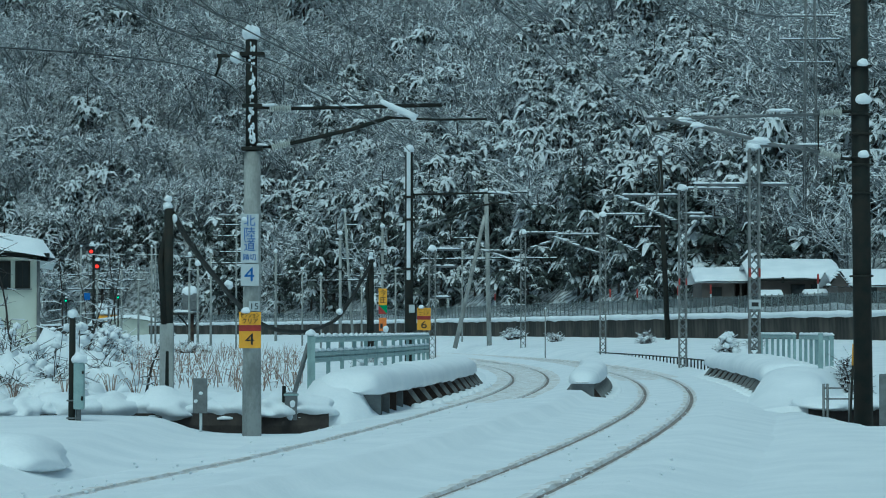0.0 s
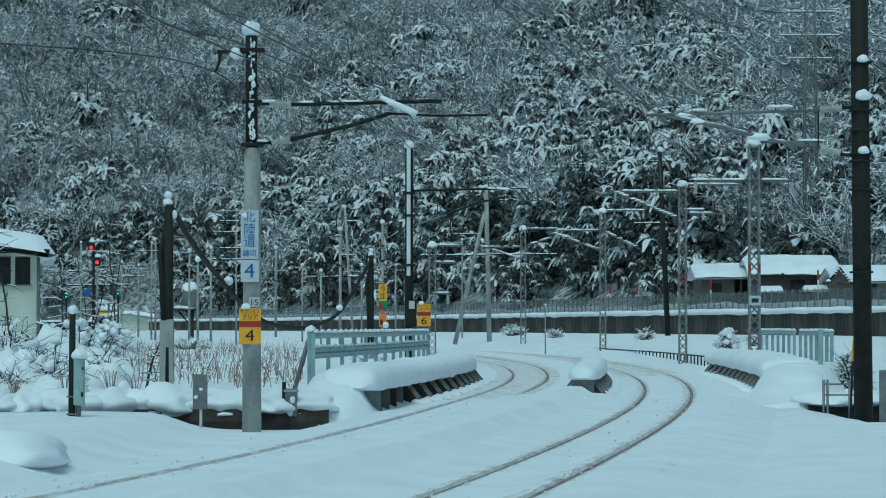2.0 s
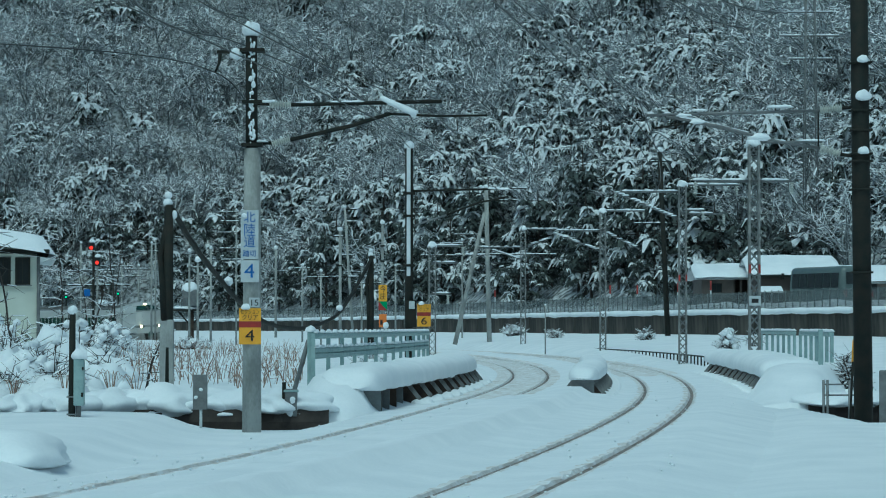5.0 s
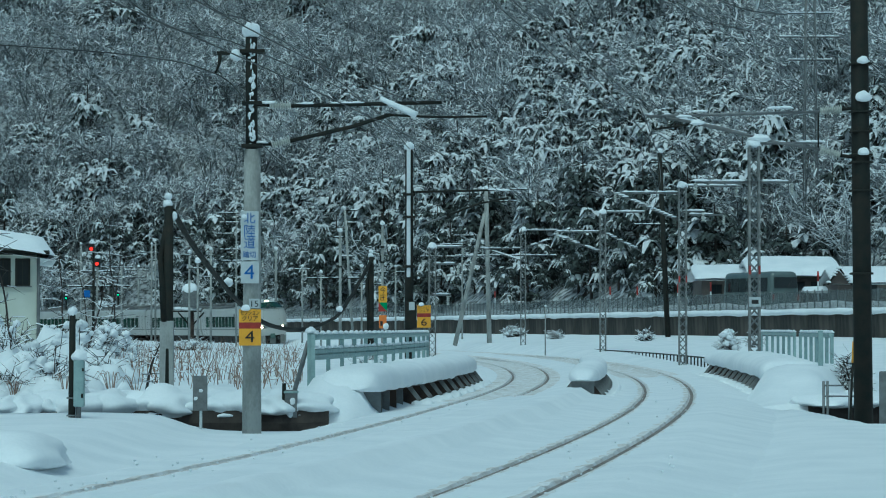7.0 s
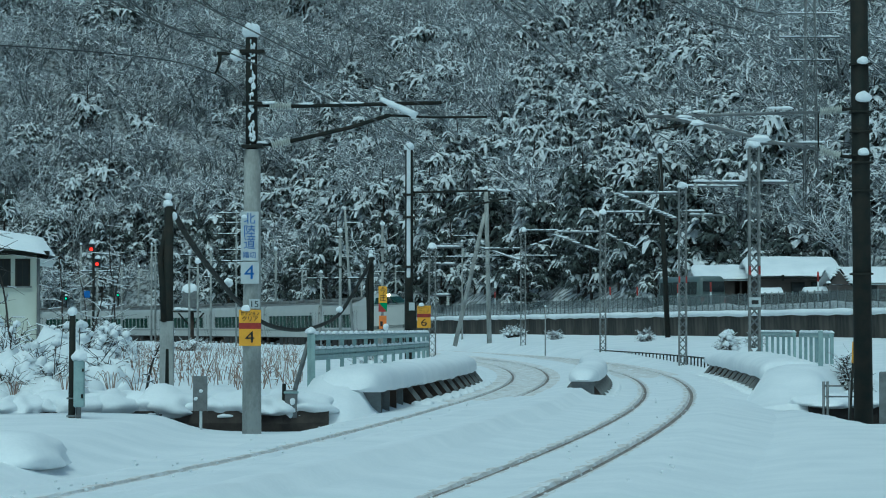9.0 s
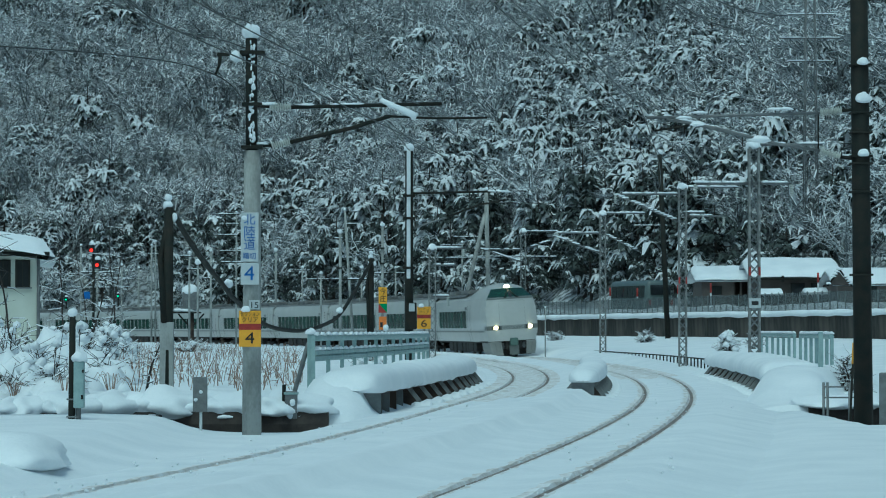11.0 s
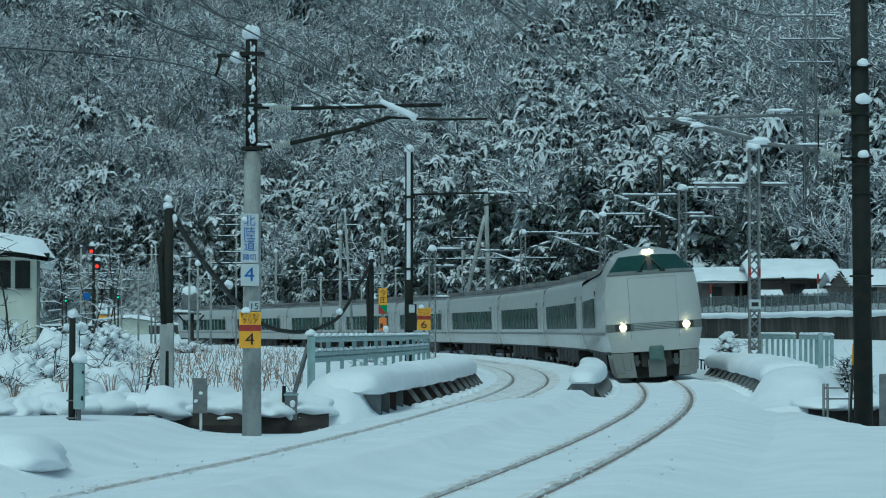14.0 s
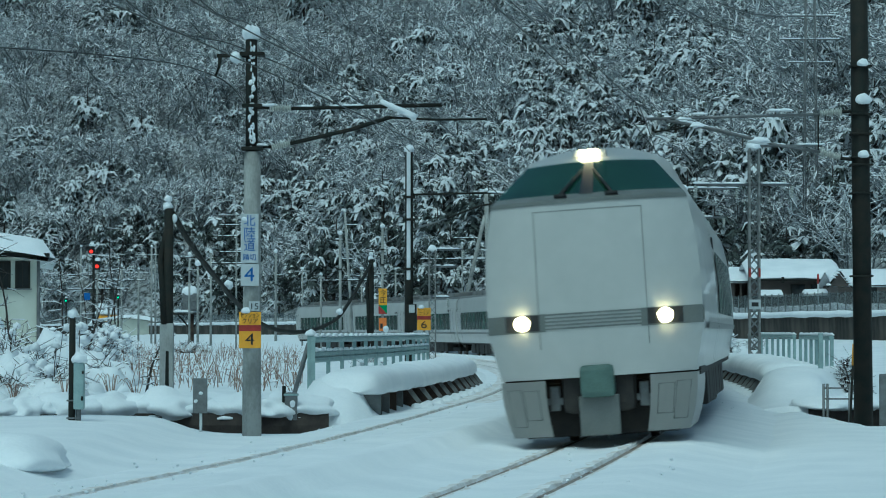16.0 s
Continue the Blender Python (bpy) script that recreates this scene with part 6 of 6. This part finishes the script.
def shed_left():
    y = 345.0
    root = thing("shed", "grey metal shed under a rounded snow roof", "shed", "sheds")
    x0, x1 = -42.55, -35.58
    zb = 0.0
    part("wall", box((x0 + x1) / 2, y + 2, 1.6, x1 - x0, 4, 3.2, 0.03), CREAM, root)
    # Solid dark block: the shade inside the open bay, put into colour.
    part("bay_shade", box(x0 - 1.0, y + 1.5, 1.4, 2.0, 3, 2.6, 0.02), STEEL_DARK, root)
    roof_snow(root, x0 - 2.0, x1 + 0.2, y - 0.4, y + 4.4, 2.43, 3.15, 0.45, 5, "y", 0.4)
    eq = thing("snow_vehicle", "yellow track machine roof under a cap of snow", "vehicle")
    part("cab", box(-43.31, 350, 1.9, 2.6, 2.4, 3.2, 0.15), YELLOW, eq)
    part("snow_cap", blob((-43.31, 350, 3.76), 1.6, 1.6, 0.75, 4, 0.12, 3, 0.3), SNOW, eq, smooth=True)
    part("vent", blob((-43.97, 350, 4.56), 0.9, 0.8, 0.5, 7, 0.15, 3, 0.3), SNOW, eq, smooth=True)
    hut = thing("platform_cabinet", "grey equipment cabinet on a raised steel platform", "cabinet")
    py = 190.0
    part("cabinet", box(-17.73, py, 3.56, 1.0, 0.8, 1.15, 0.04), STEEL_GREY, hut)
    part("deck", box(-18.13, py, 2.69, 2.3, 1.2, 0.1, 0.01), STEEL_DARK, hut)
    snow_ball(hut, (-17.73, py, 4.07), 0.6, 3, 0.8, 0.3)
    part("snow_layer", blob((-18.29, py, 2.81), 1.1, 0.6, 0.2, 5, 0.2, 3, 0.2), SNOW, hut, smooth=True)
    for px in (309, 322, 335, 352):
        part("rail_post", tube([((px - 784) / 4800 * py, py - 0.5, 2.69), ((px - 784) / 4800 * py, py - 0.5, 3.60)], 0.03, 0.03, 6), STEEL_GREY, hut)
    part("rail_bar", tube([(-18.92, py - 0.5, 3.56), (-16.98, py - 0.5, 3.56)], 0.03, 0.03, 6), STEEL_GREY, hut)
    part("mast", tube([(-17.65, py, -0.2), (-17.65, py, 2.69)], 0.22, 0.2, 10), RUST, hut)
    for s in (-1, 1):
        part("brace", tube([(-17.65, py, 1.6), (-17.65 + s * 0.9, py, 2.61)], 0.06, 0.06, 6), STEEL_DARK, hut)


shed_left()


# ---- houses, fence and bus on the road terrace ----
def houses_right():
    y = 165.0
    zr = 2.1
    root = thing("house", "low brown timber house with a broad snow-covered roof", "house", "houses")
    x0, x1 = 19.04, 23.86
    part("wall", box((x0 + x1) / 2, y + 3, (zr + 4.66) / 2, x1 - x0, 6, 4.66 - zr, 0.02), HOUSE_WALL, root)
    part("eave_board", box((x0 + x1) / 2, y - 0.3, 4.59, x1 - x0 + 0.7, 0.5, 0.12, 0.01), STEEL_DARK, root)
    roof_snow(root, x0, x1, y, y + 6.4, 4.70, 5.73, 0.25, 8, "x", 0.5)
    window(root, 21.59, y - 0.03, 3.98, 0.75, 0.62)
    window(root, 22.69, y - 0.03, 3.98, 0.5, 0.62)
    part("chimney", box(20.62, y - 0.5, 4.59, 0.15, 0.2, 0.35, 0.01), STEEL_DARK, root)
    ann = thing("house", "grey annex with a snow-laden roof and dark porch", "house", "houses")
    a0, a1 = 16.03, 19.39
    part("wall", box(a0 + 1.0, 171, (zr + 4.51) / 2, 2.0, 6, 4.51 - zr, 0.02), HOUSE_WALL, ann)
    part("porch_wall", box((a0 + 2.0 + a1) / 2, 172, (zr + 4.51) / 2, a1 - a0 - 2.0, 4, 4.51 - zr, 0.02), BARK, ann)
    roof_snow(ann, a0, a1, 168, 174, 4.58, 5.31, 0.22, 9, "x", 0.45)
    window(ann, 16.94, 167.97, 3.92, 0.6, 0.5)
    for px in (1300, 1312, 1325):
        part("porch_post", box((px - 784) / 4800 * 168, 168.2, (zr + 4.51) / 2, 0.12, 0.12, 4.51 - zr), HOUSE_WALL, ann)
    gab = thing("house", "brown timber house gable with snow on its roof", "house", "houses")
    g0, g1 = 22.98, 26.53
    part("wall", box((g0 + g1) / 2, 161, (zr + 4.20) / 2, g1 - g0, 6, 4.20 - zr, 0.02), HOUSE_WALL, gab)
    bm = bmesh.new()
    lo = [bm.verts.new(p) for p in ((22.43, 157.6, 4.09), (23.67, 157.6, 4.09), (23.02, 157.6, 4.88))]
    hi = [bm.verts.new(v.co + Vector((0, 0.1, 0))) for v in lo]
    bm.faces.new(lo)
    bm.faces.new(hi[::-1])
    for i in range(3):
        bm.faces.new((lo[i], hi[i], hi[(i + 1) % 3], lo[(i + 1) % 3]))
    bmesh.ops.recalc_face_normals(bm, faces=bm.faces[:])
    part("gable", bm, HOUSE_WALL, gab)
    roof_snow(gab, g0, g1, 158, 164, 4.17, 4.99, 0.2, 10, "x", 0.3)
    for a, b in (((22.33, 157.4, 4.02), (23.02, 157.4, 4.98)), ((23.02, 157.4, 4.98), (23.74, 157.4, 4.02))):
        part("barge_board", tube([a, b], 0.06, 0.06, 6), STEEL_DARK, gab)
        snow_strip(gab, a, b, 0.12, 3)
    window(gab, 24.89, 157.97, 3.71, 0.7, 0.6)
    for px, w, h, d in ((1450, 1.3, 0.55, 159.0), (1366, 1.3, 0.45, 160.0), (1520, 1.0, 0.4, 152.0)):
        tagged(mesh_obj("snow_heap", blob(((px - 784) / 4800 * d, d, 2.45), w, 0.9, h, px, 0.25, 3, 0.4), SNOW, smooth=True), "heap of cleared snow by the roadside houses", "snow heap", "snow heaps")


houses_right()


def lean_to(x0, x1, y, z):
    """Small timber lean-to with a slab of snow on its roof."""
    root = thing("lean_to", "small timber lean-to with a snow-covered roof", "shed", "lean-to sheds")
    part("wall", box((x0 + x1) / 2, y + 0.8, (2.0 + z) / 2, x1 - x0, 1.6, z - 2.0, 0.02), HOUSE_WALL, root)
    part("roof", box((x0 + x1) / 2, y + 0.7, z + 0.05, x1 - x0 + 0.3, 2.0, 0.1, 0.02), STEEL_DARK, root)
    roof_snow(root, x0, x1, y - 0.1, y + 1.6, z + 0.12, z + 0.32, 0.2, 12, "x", 0.15)


lean_to(19.05, 20.2, 162.0, 3.45)
lean_to(21.75, 23.1, 162.0, 3.5)


def fence_mat():
    m = bpy.data.materials.new("grey_mesh_screen")
    m.use_nodes = True
    n, l = m.node_tree.nodes, m.node_tree.links
    b = n["Principled BSDF"]
    b.inputs["Base Color"].default_value, b.inputs["Roughness"].default_value = (0.13, 0.15, 0.15, 1), 0.6
    tr, mx = n.new("ShaderNodeBsdfTransparent"), n.new("ShaderNodeMixShader")
    wv = n.new("ShaderNodeTexNoise")
    wv.inputs["Scale"].default_value = 3.0
    mp = n.new("ShaderNodeMapRange")
    mp.inputs["To Min"].default_value, mp.inputs["To Max"].default_value = 0.28, 0.6
    l.new(wv.outputs["Fac"], mp.inputs["Value"])
    l.new(mp.outputs[0], mx.inputs[0])
    l.new(tr.outputs[0], mx.inputs[1])
    l.new(b.outputs[0], mx.inputs[2])
    l.new(mx.outputs[0], n["Material Output"].inputs[0])
    return m


def road_fence():
    root = tagged(new("road_fence"), "grey mesh fence along the road above the wall", "fence", kind="structure")
    MESH = fence_mat()
    post = screen = None
    y = 112.0
    while y < 420:
        step = 1.05 if y < 280 else 2.1
        p = Vector((float(wall_x(y)) + 0.75, y, 2.3))
        q = Vector((float(wall_x(y + step)) + 0.75, y + step, 2.3))
        d = q - p
        m = Matrix.Translation(p) @ Matrix.Rotation(math.atan2(d.y, d.x), 4, "Z") @ Matrix.Diagonal((d.length, 1, 1, 1))
        if post is None:
            a = part("fence_post", box(0, 0, 0.5, 0.06, 0.06, 1.3), STEEL_GREY, root)
            b = part("mesh_panel", box(0.5, 0.02, 0.62, 1.0, 0.015, 0.95), MESH, root)
            post, screen = a.data, b.data
        else:
            a, b = new("fence_post", post), new("mesh_panel", screen)
            a.parent = b.parent = root
        a.matrix_basis, b.matrix_basis = Matrix.Translation(p), m
        y += step


road_fence()
for px, d, zt in ((1258, 158, 497), (1128, 172, 505), (876, 215, 513), (1448, 150, 478), (1080, 180, 505), (1200, 163, 500)):
    root = thing("snow_marker", "slim red and white roadside snow marker", "marker", "snow markers")
    x, z1 = (px - 784) / 4800 * d, 1.5 + (579 - zt) / 4800 * d
    part("post", tube([(x, d, 2.1), (x, d, z1 - 0.55)], 0.045, 0.045, 8), WHITE, root)
    part("tip", tube([(x, d, z1 - 0.55), (x, d, z1)], 0.055, 0.055, 8), RED, root)


def make_bus():
    """Small bus; origin on the road under its middle, y forward."""
    root = thing("minibus", "dark grey minibus with side windows driving along the snowy road", "bus")
    L, W = 5.9, 2.0
    bm = bmesh.new()
    add_box(bm, 0, 0, 1.42, W, L, 2.2, 0.0)
    for v in bm.verts:
        if v.co.z > 2:
            v.co.x *= 0.86
            v.co.y = v.co.y * 0.95
    bmesh.ops.bevel(bm, geom=bm.edges[:], offset=0.28, segments=4, affect="EDGES", profile=0.5)
    part("body", bm, BUS_PAINT, root, smooth=True)
    for s in (-1, 1):
        for k in range(6):
            y = -2.45 + k * 0.82
            mm = Matrix.Translation((s * (W / 2 - 0.075), y + 0.4, 1.78)) @ Matrix.Rotation(s * -0.0625, 4, "Y")
            part("side_window", box(0, 0, 0, 0.03, 0.74, 0.78, 0.01, mm), HOUSE_GLASS, root)
        for wy in (-1.8, 1.9):
            bm = bmesh.new()
            bmesh.ops.create_cone(bm, cap_ends=True, segments=20, radius1=0.36, radius2=0.36, depth=0.24,
                                  matrix=Matrix.Translation((s * 0.8, wy, 0.36)) @ Matrix.Rotation(math.pi / 2, 4, "Y"))
            part("wheel", bm, RUBBER, root)
        part("tail_lamp", box(s * 0.8, -L / 2 - 0.005, 1.05, 0.16, 0.03, 0.3, 0.01), RED, root)
    mm = Matrix.Translation((0, -L / 2 + 0.035, 1.88)) @ Matrix.Rotation(-0.056, 4, "X")
    part("rear_window", box(0, 0, 0, 1.45, 0.03, 0.62, 0.03, mm), HOUSE_GLASS, root)
    part("wiper", tube([(0.05, -L / 2 - 0.01, 1.6), (0.35, -L / 2 + 0.0, 1.95)], 0.012, 0.012, 5), BLACK, root)
    part("bumper", box(0, -L / 2, 0.5, 1.8, 0.12, 0.2, 0.03), UNDER, root)
    part("windscreen", box(0, L / 2 - 0.06, 1.8, 1.5, 0.03, 0.7, 0.03), HOUSE_GLASS, root)
    return root


BUS = make_bus()


def pylon():
    """Slender steel lattice mast on the slope."""
    x, y = 29.20, 215.0
    z0 = float(ground_z(np.array([x]), np.array([y]))[0]) - 0.5
    root = thing("steel_mast", "slender grey lattice power mast on the wooded slope", "mast")
    z1 = 33.0
    for sx in (-0.6, 0.6):
        for sy in (-0.6, 0.6):
            part("leg", tube([(x + sx, y + sy, z0), (x + sx * 0.5, y + sy * 0.5, z1)], 0.06, 0.05, 5), STEEL_GREY, root)
    bm = bmesh.new()
    n = 22
    for i in range(n):
        a, b = z0 + (z1 - z0) * i / n, z0 + (z1 - z0) * (i + 1) / n
        wa, wb = 0.6 - 0.3 * i / n, 0.6 - 0.3 * (i + 1) / n
        add_tube(bm, [(x - wa, y - wa, a), (x + wb, y - wb, b)], 0.03, 0.03, 4)
        add_tube(bm, [(x + wa, y - wa, a), (x - wb, y - wb, b)], 0.03, 0.03, 4)
    tagged(part("bracing", bm, STEEL_GREY, root), kind="stuff")
    for z, r in ((24.66, 2.4), (22.82, 1.7), (26.54, 1.8)):
        part("crossarm", tube([(x - r, y, z), (x + r, y, z)], 0.06, 0.06, 6), STEEL_GREY, root)
        snow_strip(root, (x - r, y, z), (x + r, y, z), 0.09, 5)


pylon()


def cable_fence():
    """Low wire rail along the outside of the curve."""
    root = thing("low_rail_fence", "low dark rail fence along the track's outer edge", "fence")
    ys = [84 + i * 1.2 for i in range(66)]
    part("top_rail", tube([beside(y, 3.0, 0.42) for y in ys], 0.03, 0.03, 6), STEEL_DARK, root)
    for y in ys:
        p = beside(y, 3.0)
        part("stub", box(p.x, p.y, 0.22, 0.05, 0.05, 0.44), STEEL_DARK, root)


cable_fence()


def bus_rows():
    d = Vector((-0.218, 0.976, 0))
    yaw = math.atan2(0.218, 0.976) + 0.17
    out = []
    for t, dist in ((0.0, -36.0), (2.0, -23.0), (3.6, -12.6), (6.3, 0.0), (7.0, 4.8), (9.0, 17.7), (11.3, 30.3), (13.0, 40.0), (16.0, 56.0)):
        p = Vector((19.4, 151.0, 2.2)) + d * dist
        p.x = float(wall_x(p.y)) + 4.3
        out.append((t, Matrix.Translation(p) @ Matrix.Rotation(yaw, 4, "Z")))
    return out


def all_motions():
    walk(BUS, bus_rows())


motions()
